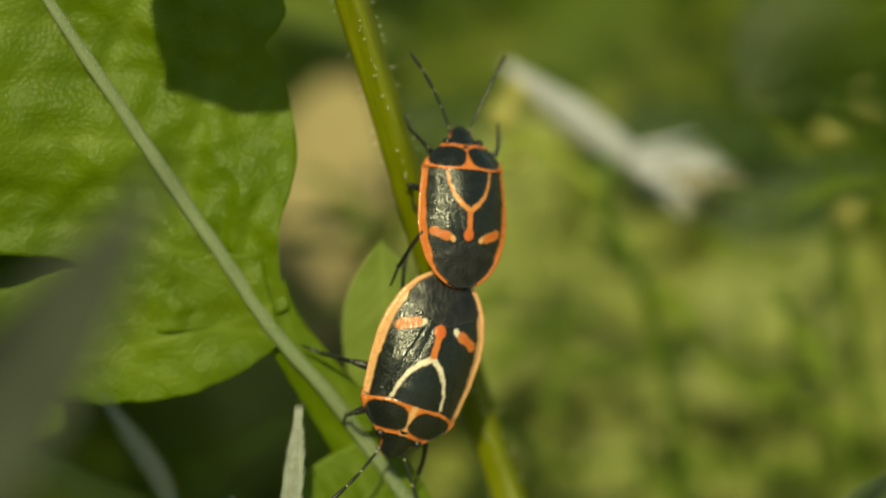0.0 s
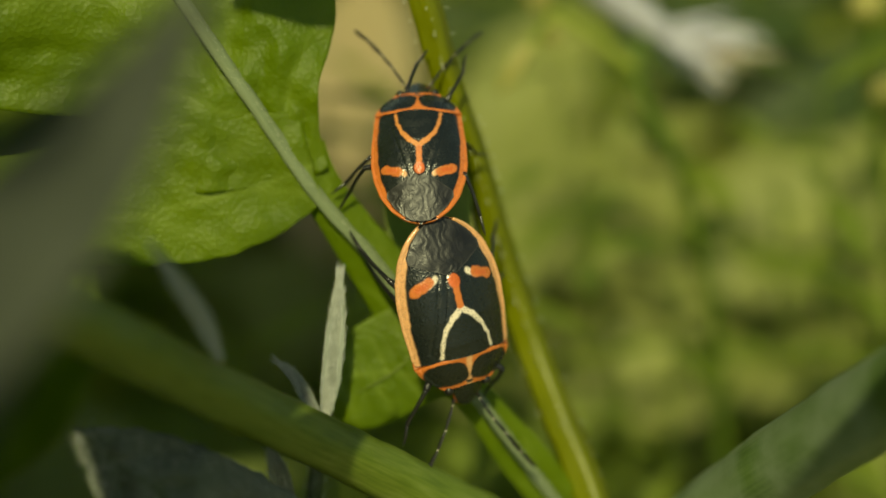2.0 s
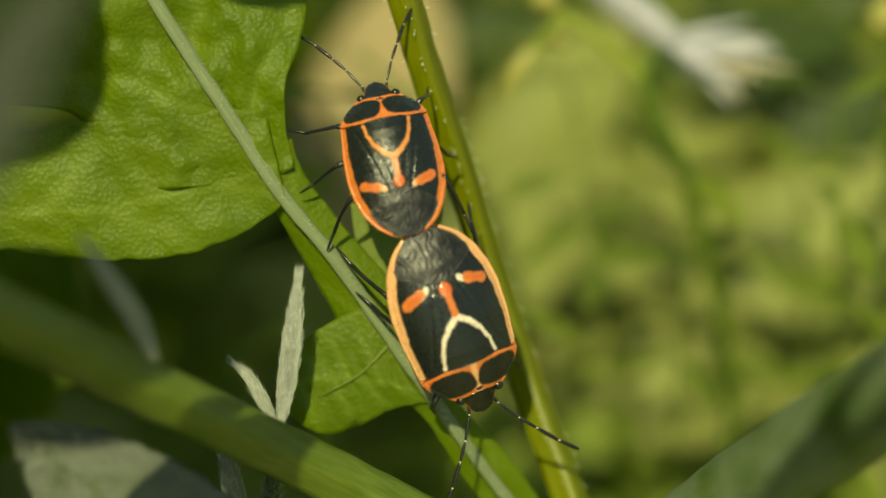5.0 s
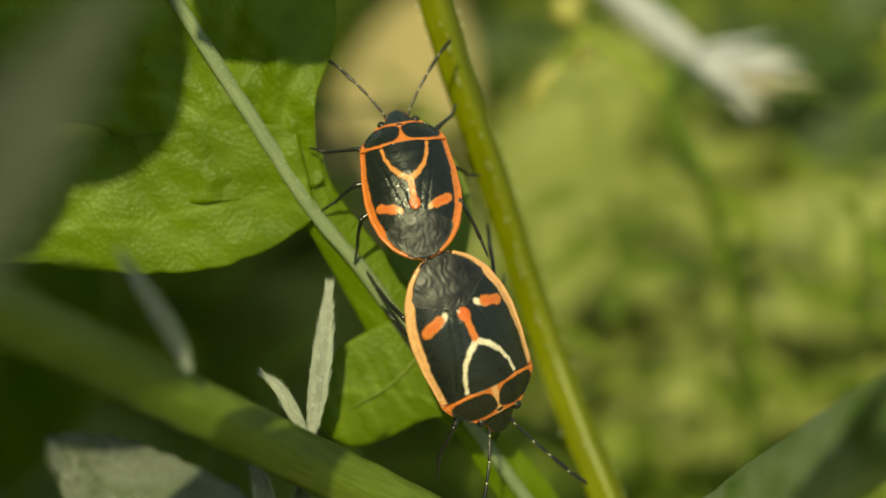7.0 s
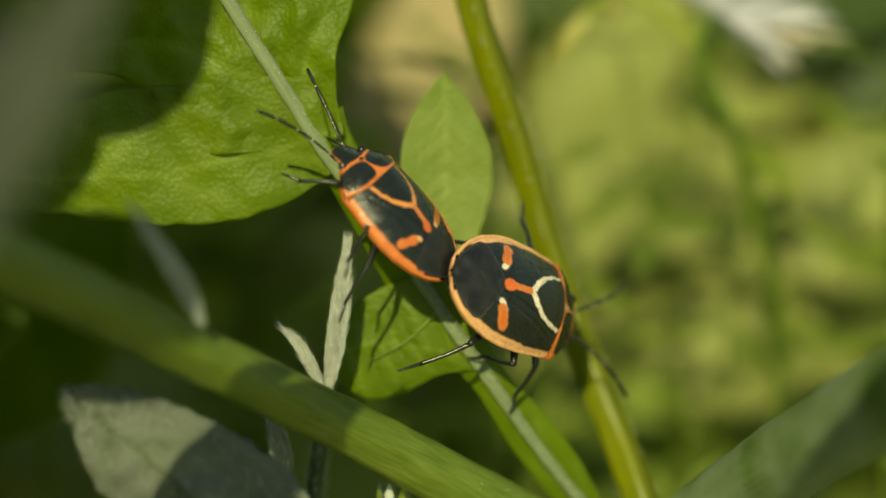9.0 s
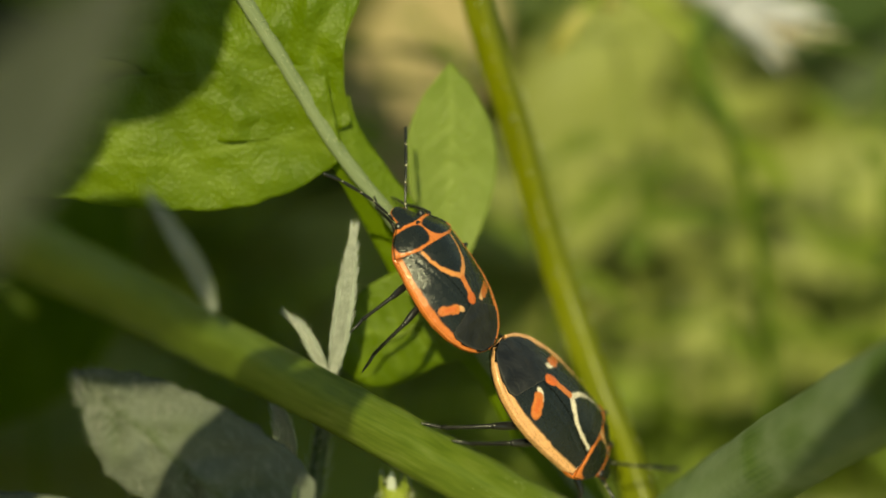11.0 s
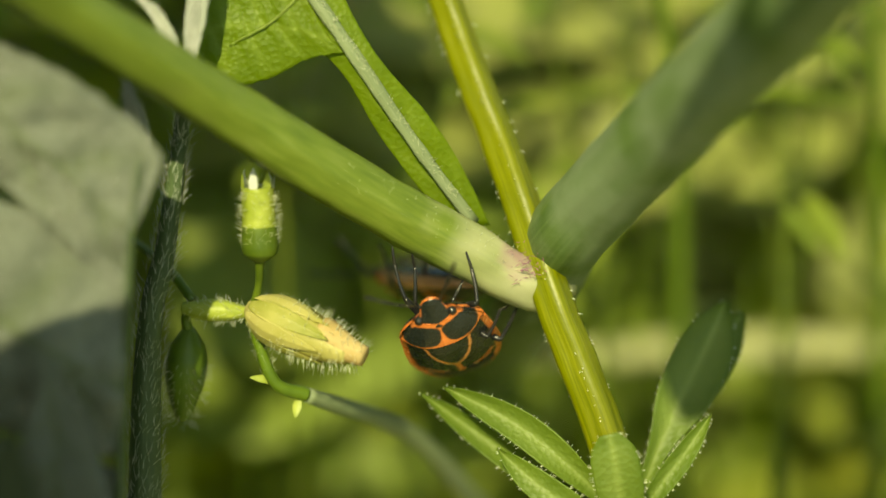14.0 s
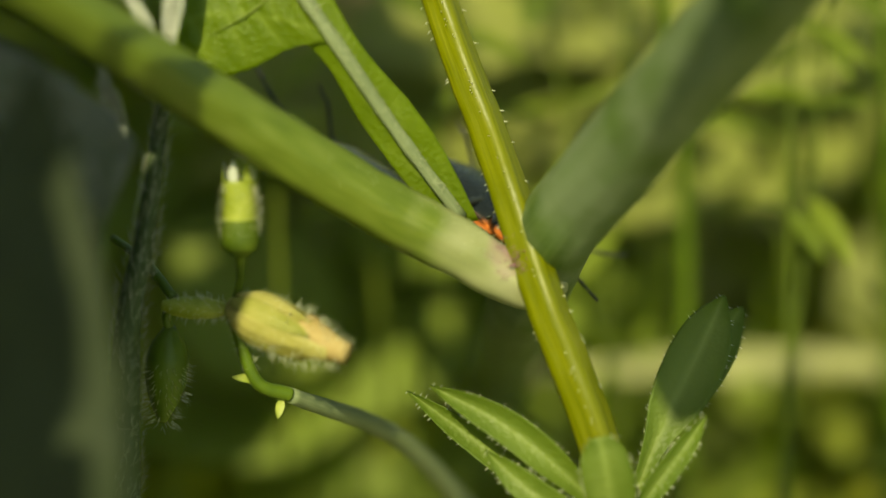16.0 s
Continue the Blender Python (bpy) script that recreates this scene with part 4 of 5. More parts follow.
def background_leaves():
    """Single leaves and dead leaves that show as soft patches, each on its own stalk."""
    rnd = random.Random(31)
    # Paler and darker greens put lit patches and shaded gaps into leaf colour
    for label, mat, spots in (
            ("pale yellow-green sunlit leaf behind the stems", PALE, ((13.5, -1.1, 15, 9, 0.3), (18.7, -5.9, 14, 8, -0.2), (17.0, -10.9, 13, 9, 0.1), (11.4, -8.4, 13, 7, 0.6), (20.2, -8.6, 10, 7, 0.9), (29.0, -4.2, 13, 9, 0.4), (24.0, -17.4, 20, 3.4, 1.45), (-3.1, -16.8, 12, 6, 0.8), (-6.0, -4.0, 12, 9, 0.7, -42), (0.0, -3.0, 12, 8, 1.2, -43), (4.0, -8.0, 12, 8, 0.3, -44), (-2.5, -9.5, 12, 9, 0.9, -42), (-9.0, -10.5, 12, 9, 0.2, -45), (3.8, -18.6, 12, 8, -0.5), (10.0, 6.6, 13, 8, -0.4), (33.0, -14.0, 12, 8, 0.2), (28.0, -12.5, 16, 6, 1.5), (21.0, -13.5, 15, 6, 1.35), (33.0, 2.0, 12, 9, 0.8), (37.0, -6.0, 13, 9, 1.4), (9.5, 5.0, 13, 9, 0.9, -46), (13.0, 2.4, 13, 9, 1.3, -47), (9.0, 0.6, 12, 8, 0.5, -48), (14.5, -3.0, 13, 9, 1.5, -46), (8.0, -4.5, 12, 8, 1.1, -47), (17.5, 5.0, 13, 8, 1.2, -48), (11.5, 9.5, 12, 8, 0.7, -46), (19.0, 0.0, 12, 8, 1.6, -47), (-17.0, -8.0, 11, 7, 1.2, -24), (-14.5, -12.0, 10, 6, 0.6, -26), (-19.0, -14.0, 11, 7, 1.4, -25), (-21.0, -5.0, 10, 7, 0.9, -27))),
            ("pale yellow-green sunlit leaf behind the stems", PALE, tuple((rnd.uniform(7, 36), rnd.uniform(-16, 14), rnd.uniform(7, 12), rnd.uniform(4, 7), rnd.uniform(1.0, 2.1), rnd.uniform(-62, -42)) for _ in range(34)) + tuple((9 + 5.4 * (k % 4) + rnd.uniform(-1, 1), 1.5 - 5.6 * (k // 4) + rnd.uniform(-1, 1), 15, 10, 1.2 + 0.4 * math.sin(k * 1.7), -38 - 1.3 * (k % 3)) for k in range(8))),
            ("fresh green leaf behind the stems", BRIGHTENED, ((3.0, -18.0, 8, 5, 0.5, -19), (6.5, -20.0, 9, 5, -0.4, -21), (0.5, -21.0, 8, 5, 1.0, -22), (9.0, -17.5, 8, 4.6, 0.9, -24), (-3.0, -15.0, 8, 5, 0.2, -26), (4.5, -13.6, 7, 4.4, 0.7, -30), (1.0, -10.5, 11, 8, 0.6, -29), (4.2, -12.0, 11, 8, 1.2, -32), (7.5, -13.8, 11, 8, 0.2, -31), (-2.0, -10.0, 11, 8, 1.4, -33), (2.2, -15.0, 11, 8, 0.9, -28), (6.0, -10.0, 10, 8, 0.4, -35), (-5.0, -12.4, 11, 8, 0.3, -30), (-1.2, -15.6, 11, 8, 1.1, -32), (9.6, -16.2, 11, 8, 0.8, -33), (4.6, -17.4, 11, 8, 0.1, -34), (30.0, -19.0, 14, 8, 1.2, -50), (24.0, -24.0, 14, 8, 0.8, -52), (35.0, -23.0, 14, 8, 0.4, -54), (20.0, -20.0, 12, 8, 1.4, -52), (-17.0, 0.6, 11, 8, 0.2, -18)) + tuple((rnd.uniform(-30, 4), rnd.uniform(-26, 8), rnd.uniform(10, 14), rnd.uniform(6, 9), rnd.uniform(-1, 2), rnd.uniform(-78, -52)) for _ in range(24)) + tuple((rnd.uniform(-9, 4), rnd.uniform(-19, -8), rnd.uniform(10, 13), rnd.uniform(7, 9), rnd.uniform(-1, 2), rnd.uniform(-42, -30)) for _ in range(9)) + tuple((rnd.uniform(-5, 11), rnd.uniform(-25, -11), rnd.uniform(7, 10), rnd.uniform(4, 6), rnd.uniform(-1, 2), rnd.uniform(-36, -18)) for _ in range(14)) + tuple((-7 + 4.2 * (k % 6) + rnd.uniform(-1, 1), -6.5 - 4.6 * (k // 6) + rnd.uniform(-1, 1), rnd.uniform(12, 15), rnd.uniform(8, 10), rnd.uniform(0.4, 1.6), rnd.uniform(-27, -21)) for k in range(24))),
            ("broad pale green leaf, soft behind the stems", BROAD, tuple((-14 + 6.2 * (k % 5) + rnd.uniform(-1, 1), -7.0 - 6.0 * (k // 5) + rnd.uniform(-1, 1), 20, 13, 0.9 + 0.4 * math.sin(k * 2.3), -41 - 1.5 * (k % 4)) for k in range(15))),
            ("broad green leaf in the shade of a larger one", LEAF, ((-17.5, 0.0, 16, 11, 0.4, -12.0),)),
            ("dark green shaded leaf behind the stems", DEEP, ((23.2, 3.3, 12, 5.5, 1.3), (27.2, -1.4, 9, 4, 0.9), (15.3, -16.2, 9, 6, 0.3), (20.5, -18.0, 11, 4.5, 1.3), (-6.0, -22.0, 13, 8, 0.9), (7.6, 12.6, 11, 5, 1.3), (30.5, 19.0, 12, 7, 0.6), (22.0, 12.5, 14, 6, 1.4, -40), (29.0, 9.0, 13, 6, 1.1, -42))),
            ("pale cream withered leaf behind the stems", WITHER, ((24.3, -17.4, 26, 1.9, 1.5, -38), (31.4, -6.7, 20, 12, 0.6, -52), (31.0, -8.6, 10, 6, 0.8, -50), (22.3, -11.9, 9, 6, 1.0, -49))),
            ("dry tan dead leaf behind the stems", TAN, ((0.8, 10.6, 15, 8, 0.2), (-1.6, 4.6, 13, 7, -0.3), (3.4, 1.4, 11, 6, 0.4), (28.0, -9.4, 8, 3, 1.2)))):
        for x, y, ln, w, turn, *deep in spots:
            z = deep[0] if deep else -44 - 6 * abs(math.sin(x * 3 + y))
            if mat is BRIGHTENED and y < -6 and z > -36:
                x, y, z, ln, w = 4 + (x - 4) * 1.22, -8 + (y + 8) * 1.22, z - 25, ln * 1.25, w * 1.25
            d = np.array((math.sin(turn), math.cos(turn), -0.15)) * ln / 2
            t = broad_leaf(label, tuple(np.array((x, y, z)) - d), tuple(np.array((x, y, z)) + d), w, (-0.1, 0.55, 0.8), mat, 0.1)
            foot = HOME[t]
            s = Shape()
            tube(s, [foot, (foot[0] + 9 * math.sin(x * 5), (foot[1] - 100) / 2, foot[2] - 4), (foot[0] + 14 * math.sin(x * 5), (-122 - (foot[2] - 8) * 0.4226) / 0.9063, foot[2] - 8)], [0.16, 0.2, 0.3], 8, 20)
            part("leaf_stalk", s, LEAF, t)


def shade_casting_leaves():
    """Unseen leaves added above and beside the view to cast shade; keyed to swing."""
    hung = []
    for x, y, z, ln, w, turn in ((-8.6, 30.1, 26.0, 9, 6.6, 0.9), (-14.0, 19.1, 42.0, 11, 7, 0.7), (-19.1, 24.2, 43.0, 11, 7, 1.3), (-23.1, 18.2, 44.0, 12, 7.5, 0.3), (-25.6, 25.6, 43.0, 12, 7.5, 0.2),
                                 (-17.6, 11.0, 43.0, 11, 7, 1.1), (-23.6, 10.6, 43.0, 12, 8, 0.6), (-17.1, 3.9, 42.5, 11, 7, 0.5), (-23.6, 2.6, 43.0, 12, 8, 1), (-17.1, -3.5, 42.5, 11, 7, 0.9), (-23.0, 32.6, 43.0, 11, 7.5, 0.4), (-27.6, 35.6, 43.0, 12, 8, 0.9), (-21.1, 38.6, 43.0, 11, 7.5, 0.7), (6.5, 22.6, 60.0, 8, 5.4, 0.5), (-16.4, 12.0, 60.0, 13, 8, 0.7), (14.0, 17.9, 50.0, 18, 3.8, 1.57), (-19.5, 37.0, 44.0, 12, 8, 0.6)):
        d = np.array((math.sin(turn) * 0.95, math.cos(turn) * 0.8, -math.cos(turn) * 0.55)) * ln / 2
        t = broad_leaf("green leaf hanging over the other plants", tuple(np.array((x, y, z)) - d), tuple(np.array((x, y, z)) + d), w, (-0.16, 0.485, 0.86), LEAF, 0.05)
        foot = HOME[t]
        s = Shape()
        if x > 0:
            run = [foot, (22.0, 34.0, 62.0), (48.0, 20.0, 72.0), (62.0, (-122 - 76 * 0.4226) / 0.9063, 76.0)]
        elif hung:
            run = [foot, (foot[0] - 12, foot[1] - 22, foot[2] - 6), (foot[0] - 22, (-122 - (foot[2] - 10) * 0.4226) / 0.9063, foot[2] - 10)]
        else:
            run = [foot, (-9.6, 46.0, 27.0), (-20.0, 60.0, 58.0), (-38.0, 40.0, 95.0), (-60.0, (-122 - 100 * 0.4226) / 0.9063, 100.0)]
        tube(s, run, [0.3, 0.5, 0.8], 8, 24)
        part("leaf_stalk", s, SQUARE, t)
        hung.append(t)
    return hung


# ---- the two shield bugs ----
ORANGE, RED, CREAM, YELLOW, BLACK, DARK = (0.58, 0.165, 0.045), (0.58, 0.125, 0.035), (0.58, 0.50, 0.41), (0.65, 0.34, 0.17), (0.011, 0.014, 0.0135), (0.035, 0.035, 0.036)
HALF = ((-3.85, 0.0), (-3.75, 0.52), (-3.5, 0.95), (-3.1, 1.36), (-2.5, 1.74), (-1.6, 2.04), (-0.8, 2.14), (0.2, 2.12), (1.0, 2.03), (1.8, 1.97), (2.3, 1.62), (2.9, 0.95))
RISE = ((-3.85, -0.05), (-3.2, 0.22), (-2.4, 0.52), (-1.2, 0.84), (0.0, 0.98), (1.0, 0.95), (1.6, 0.86), (2.3, 0.62), (2.9, 0.25))


def along_body(table, y):
    return np.interp(y, [a for a, _ in table], [b for _, b in table])


def back_height(x, y):
    w = max(along_body(HALF, y), 1e-3)
    return along_body(RISE, y) * (1 - min(1.0, abs(x / w)) ** 2.3)


def capsule_gap(x, y, a, b, r):
    """How far a place lies outside a rounded stroke from a to b."""
    p, q = np.array((x, y)) - a, np.array(b, float) - a
    k = min(1.0, max(0.0, p @ q / (q @ q)))
    return np.hypot(*(p - q * k)) - r


def inside_gap(x, y, corners):
    """How far a place lies outside a convex patch with soft corners."""
    return max(((x - ax) * (by - ay) - (y - ay) * (bx - ax)) / math.hypot(bx - ax, by - ay)
               for (ax, ay), (bx, by) in zip(corners, corners[1:] + corners[:1]))


def blend(under, over, gap, soft=0.05):
    k = min(1.0, max(0.0, 0.5 - gap / soft))
    return tuple(u + (o - u) * k for u, o in zip(under, over))


def patterned(shape, rows, cols, place, color, thick=0.10, slot=0):
    """A thin shell: place(u, v) gives a point, color(x, y) its paint."""
    top = [place(-1 + 2 * j / (cols - 1), i / (rows - 1)) for i in range(rows) for j in range(cols)]
    tint = [(*color(x + 0.03 * wave((x, y, 0), 5.0), y + 0.03 * wave((x, y, 3), 5.0)), 1.0) for x, y, z in top]
    n = len(top)
    faces = [tuple(reversed(f)) for f in grid_faces(rows, cols)]
    under = [(x, y, z - thick) for x, y, z in top]
    faces += [tuple(reversed([i + n for i in f])) for f in faces]
    rim = [i * cols for i in range(rows)] + [(rows - 1) * cols + j for j in range(1, cols)] + [i * cols + cols - 1 for i in range(rows - 2, -1, -1)] + [j for j in range(cols - 2, 0, -1)]
    faces += [(rim[k], rim[(k + 1) % len(rim)], rim[(k + 1) % len(rim)] + n, rim[k] + n) for k in range(len(rim))]
    shape.put(top + under, faces, slot, pattern=tint + tint)
    return shape


def shield_bug(label, size, arm, margin):
    """A shield bug of the given size: head forward along y, back up along z, in millimetres of the larger one."""
    bug = tagged(new("shield_bug"), label, "insect", "mating shield bugs")
    bug.empty_display_size = 0.003
    bug.scale = (size, size, size)
    HOME[bug] = (0, 0, 0)

    # underside and orange flanks
    s = Shape()
    ys = np.concatenate([[-3.84, -3.8], np.linspace(-3.7, 2.85, 60)])
    ring, tint = [], []
    for y in ys:
        w = along_body(HALF, y)
        for j in range(33):
            a = math.pi * j / 32
            x, z = math.cos(a) * w, -math.sin(a) ** 0.8 * (0.28 + 0.62 * (w / 2.1)) + 0.02
            ring.append((x, y, z))
            tint.append((*blend(BLACK, margin if y < 1.4 else ORANGE, 0.955 - abs(math.cos(a)), 0.05), 1.0))
        ring += [(w * u, y, back_height(w * u, y) - 0.12) for u in np.linspace(-0.97, 0.97, 15)]
        tint += [(*blend(BLACK, margin, 0.86 - abs(u), 0.06), 1.0) for u in np.linspace(-0.97, 0.97, 15)]
    cols = 48
    f = grid_faces(len(ys), cols, True) + [tuple(range(cols)), tuple(reversed(range((len(ys) - 1) * cols, len(ys) * cols)))]
    s.put(ring, f, 0, pattern=tint)
    belly = part("abdomen", s, SMOOTH, bug, "black underside with orange flanks")
    for k in range(-1, 2, 2):
        s = Shape()
        edge = [(k * (along_body(HALF, y) - 0.06), y, 0.02) for y in np.linspace(1.5, -3.6, 14)]
        tube(s, edge, [0.09, 0.10, 0.12, 0.13, 0.12, 0.08], 10, 60, 0.02, flat=0.6)
        s.values = {"pattern": {0: [(*margin, 1.0)] * len(s.v)}}
        part("flank_rim", s, SMOOTH, belly, "orange rim")

    # wing cases
    def case_color(x, y):
        c = BLACK
        w = along_body(HALF, y)
        c = blend(c, margin, (w - 0.21 - 0.07 * min(1, max(0, 0.5 - y))) - abs(x))
        ax = abs(x)
        c = blend(c, CREAM if size > 0.9 else YELLOW, capsule_gap(ax, y, (0.66, -1.68), (0.98, -1.44), 0.12 + 0.05 * wave((x, y, 6), 3.0)))
        c = blend(c, ORANGE, capsule_gap(ax, y, (0.95, -1.55), (1.48, -1.30), 0.19 + 0.07 * wave((x, y, 4), 2.6)))
        c = blend(c, RED, capsule_gap(ax, y, (1.05, -1.48), (1.42, -1.34), 0.08), 0.12)
        return c

    for k in (-1, 1):
        s = Shape()
        outer = lambda y: along_body(HALF, y) - 0.03

        def place(u, v, k=k):
            y = 1.62 - v * 4.55
            q = (u + 1) / 2
            x = k * (0.02 + q * (outer(y) - 0.02))
            seam = 0.03 * math.exp(-((abs(x) - 0.55 - 0.30 * (y + 1.6)) / 0.05) ** 2) if y < 1.2 else 0
            return (x, y, back_height(x, y) + 0.02 - seam)

        patterned(s, 120, 56, place, case_color)
        if k < 0:
            s.f = [tuple(reversed(q)) for q in s.f]
        part("wing_case", s, SHELL, bug, "pitted black wing case with orange spot and rim")

    # clear wing tip
    def membrane_half(y):
        return max(0.02, min(along_body(HALF, y) - 0.17, (-1.60 - y) * 2.0, 1.5))

    def wing_place(u, v):
        y = -1.62 - v * 2.14
        h = membrane_half(y)
        x = u * h
        return (x, y, back_height(x, y) + 0.06 + 0.006 * math.sin(x * 24 + 9 * wave((x, y, 0), 2.2)) + 0.03 * wave((x, y, 2), 2.4))

    def wing_color(x, y):
        h = membrane_half(y)
        c = blend((0.008, 0.008, 0.009), (0.022, 0.022, 0.023), 0.1 + 0.5 * wave((x, y, 1), 2.0), 0.6)
        return blend(c, (0.05, 0.047, 0.043), abs(abs(x) - h + 0.05) - 0.03, 0.05)

    s = Shape()
    patterned(s, 60, 60, wing_place, wing_color, 0.03)
    part("wing_membrane", s, WING, bug, "smoky wrinkled wing membrane")

    # scutellum
    tri = ((-1.80, 0.03), (-1.72, 0.20), (-1.5, 0.31), (-1.1, 0.36), (-0.5, 0.52), (0.3, 0.82), (1.0, 1.10), (1.55, 1.22))

    def shield_place(u, v):
        y = 1.55 - v * 3.35
        x = u * along_body(tri, y)
        return (x, y, back_height(x, y) + 0.05 + 0.06 * (1 - u ** 2))

    def shield_color(x, y):
        ax = abs(x)
        c = BLACK
        fork = ((1.03, 1.40), (0.94, 0.85), (0.74, 0.36), (0.42, -0.06), (0.0, -0.38))
        for (p, q), r in zip(zip(fork, fork[1:]), (0.07, 0.085, 0.105, 0.125)):
            c = blend(c, arm, capsule_gap(ax, y, p, q, r + 0.03 * wave((x, y, 0), 2.4)))
        c = blend(c, YELLOW, inside_gap(ax, y, [(-0.1, -0.05), (0.36, -0.05), (0.18, -0.6), (-0.1, -0.6)]), 0.2)
        c = blend(c, ORANGE, capsule_gap(ax, y, (0.0, -0.5), (0.0, -1.5), 0.13))
        c = blend(c, RED, capsule_gap(ax, y, (0.0, -1.42), (0.0, -1.5), 0.23))
        return c

    s = Shape()
    patterned(s, 100, 64, shield_place, shield_color)
    part("scutellum", s, SHELL, bug, "black scutellum with a pale forked mark")

    # pronotum
    def collar_place(u, v):
        back, front = 1.42 + 0.36 * u * u, 2.80 + 0.12 * u * u
        y = back + (front - back) * v
        w = 1.98 + (0.93 - 1.98) * v ** 1.15 + 0.10 * math.sin(math.pi * v)
        h = 0.92 + (0.34 - 0.92) * v ** 1.2
        z = h * (1 - abs(u) ** 2.6) + 0.05 + 0.05 * (abs(u) > 0.94) - 0.05 * math.exp(-(v / 0.05) ** 2)
        return (u * w, y, z + 0.05 * math.exp(-((abs(u) - 0.45) / 0.22) ** 2 - ((v - 0.5) / 0.22) ** 2))

    def collar_color(x, y):
        c = blend(ORANGE, YELLOW if size > 0.9 else ORANGE, abs(x) - 0.12, 0.1)
        return blend(c, BLACK, round_gap(abs(x), y))

    def round_gap(x, y):
        return ((abs((x - 0.90) + 0.25 * (y - 2.18)) / 0.83) ** 3.0 + (abs((y - 2.20) - 0.06 * (x - 0.9)) / 0.53) ** 3.0) ** (1 / 3.0) * 0.6 - 0.6

    s = Shape()
    patterned(s, 60, 110, collar_place, collar_color, 0.16)
    part("pronotum", s, SHELL, bug, "orange collar plate with two black patches")

    # head
    s = Shape()
    prof = ((2.62, 0.72), (2.9, 0.78), (3.1, 0.66), (3.35, 0.56), (3.6, 0.46), (3.75, 0.30), (3.82, 0.04))
    ys = np.linspace(2.62, 3.82, 34)
    ring, tint = [], []
    for y in ys:
        w = along_body(prof, y)
        k = (y - 2.62) / 1.2
        for j in range(40):
            a = 2 * math.pi * j / 40
            z = math.sin(a) * (0.30 - 0.20 * k) + (0.18 - 0.62 * k)
            x = math.cos(a) * w
            ring.append((x, y, z + 0.03 * math.cos(x * 7) * (math.sin(a) > 0)))
            rim = max(abs(math.cos(a)) - 0.95, (y - 3.75) * 2 if math.sin(a) > -0.3 else -1)
            tint.append((*blend(BLACK, ORANGE if y > 3.1 and -0.4 < math.sin(a) < 0.5 else BLACK, -rim, 0.1), 1.0))
    f = [tuple(reversed(q)) for q in grid_faces(len(ys), 40, True)] + [tuple(range(40)), tuple(reversed(range((len(ys) - 1) * 40, len(ys) * 40)))]
    s.put(ring, f, 0, pattern=tint)
    head = part("head", s, SHELL, bug, "black head with an orange edge")
    for k in (-1, 1):
        s = Shape()
        pod(s, (k * 0.62, 2.92, 0.06), (k * 0.97, 2.98, 0.06), 0.20, (0.6, 0.95, 1.0, 0.85, 0.4), 14, 12)
        part("eye", s, CHITIN, head)
    s = Shape()
    tube(s, [(0, 3.5, -0.55), (0, 2.6, -0.85), (0, 1.2, -1.0)], [0.10, 0.08, 0.05], 8, 14)
    part("beak", s, CHITIN, head)

    # feelers
    feelers = []
    for k in (-1, 1):
        root = np.array((k * 0.44, 3.30, -0.34))
        pts = [np.array(p) * (k, 1, 1) for p in ((0, 0, 0), (0.14, 0.45, 0.05), (0.58, 1.35, 0.22), (1.00, 2.05, 0.30), (1.55, 2.95, 0.30), (2.15, 3.75, 0.22))]
        s = Shape()
        for i in range(5):
            a, b = pts[i], pts[i + 1]
            g = (b - a) / np.linalg.norm(b - a)
            r = (0.070, 0.062, 0.066, 0.084, 0.080)[i]
            tube(s, [a, (a + b) / 2 + g * 0.01, b - g * 0.06], [r * 0.7, r, r * 1.05, r * 0.8], 8, 10)
            if i:
                tube(s, [a - g * 0.07, a + g * 0.05], [0.036, 0.04], 8, 4, slot=1)
        ob = new("antenna", s.mesh("antenna", [CHITIN, JOINT]))
        ob.parent = bug
        ob.location = root * MM
        tagged(ob, "black segmented antenna with pale joints")
        feelers.append(ob)

    # legs
    legs = []
    for k in (-1, 1):
        for root, knee, ankle, toe in (((0.70, 1.75, -0.55), (2.15, 2.55, -0.20), (2.65, 3.75, -1.20), (2.75, 4.50, -1.50)),
                                       ((0.85, 0.65, -0.65), (2.65, 0.55, -0.05), (3.55, -0.35, -1.30), (4.10, -0.85, -1.55)),
                                       ((0.85, -0.35, -0.65), (2.45, -1.35, -0.05), (3.10, -2.95, -1.25), (3.30, -3.75, -1.55))):
            o = np.array(root)
            a, b, c = [(np.array(p) - o) * (k * 0.82, 0.95, 1) for p in (knee, ankle, toe)]
            s = Shape()
            tube(s, [(0, 0, 0), a * 0.12, a * 0.6, a], [0.13, 0.15, 0.17, 0.12], 12, 18)
            leg = new("leg", s.mesh("leg", CHITIN))
            leg.parent = bug
            leg.location = o * np.array((k, 1, 1)) * MM
            HOME[leg] = tuple(a)
            s = Shape()
            tube(s, [a - (b - a) * 0.02, (a + b) / 2 + np.array((k * 0.04, 0, 0.05)), b], [0.10, 0.075, 0.085], 10, 16)
            for i in range(26):
                q = a + (b - a) * random.Random(i).uniform(0.15, 1)
                g = random.Random(i + 50)
                hair(s, q, (g.uniform(-1, 1), g.uniform(-1, 1), g.uniform(-1, 1)), 0.2, 0.012)
            shin = part("tibia", s, CHITIN, leg)
            s = Shape()
            tube(s, [b, (b + c) / 2 + np.array((0, 0, 0.04)), c], [0.075, 0.065, 0.05], 8, 10)
            tube(s, [b + (c - b) * 0.42, b + (c - b) * 0.46], [0.04, 0.04], 8, 4, slot=1)
            hair(s, c, (c - b) + np.array((0.2, 0, -0.1)), 0.16, 0.03)
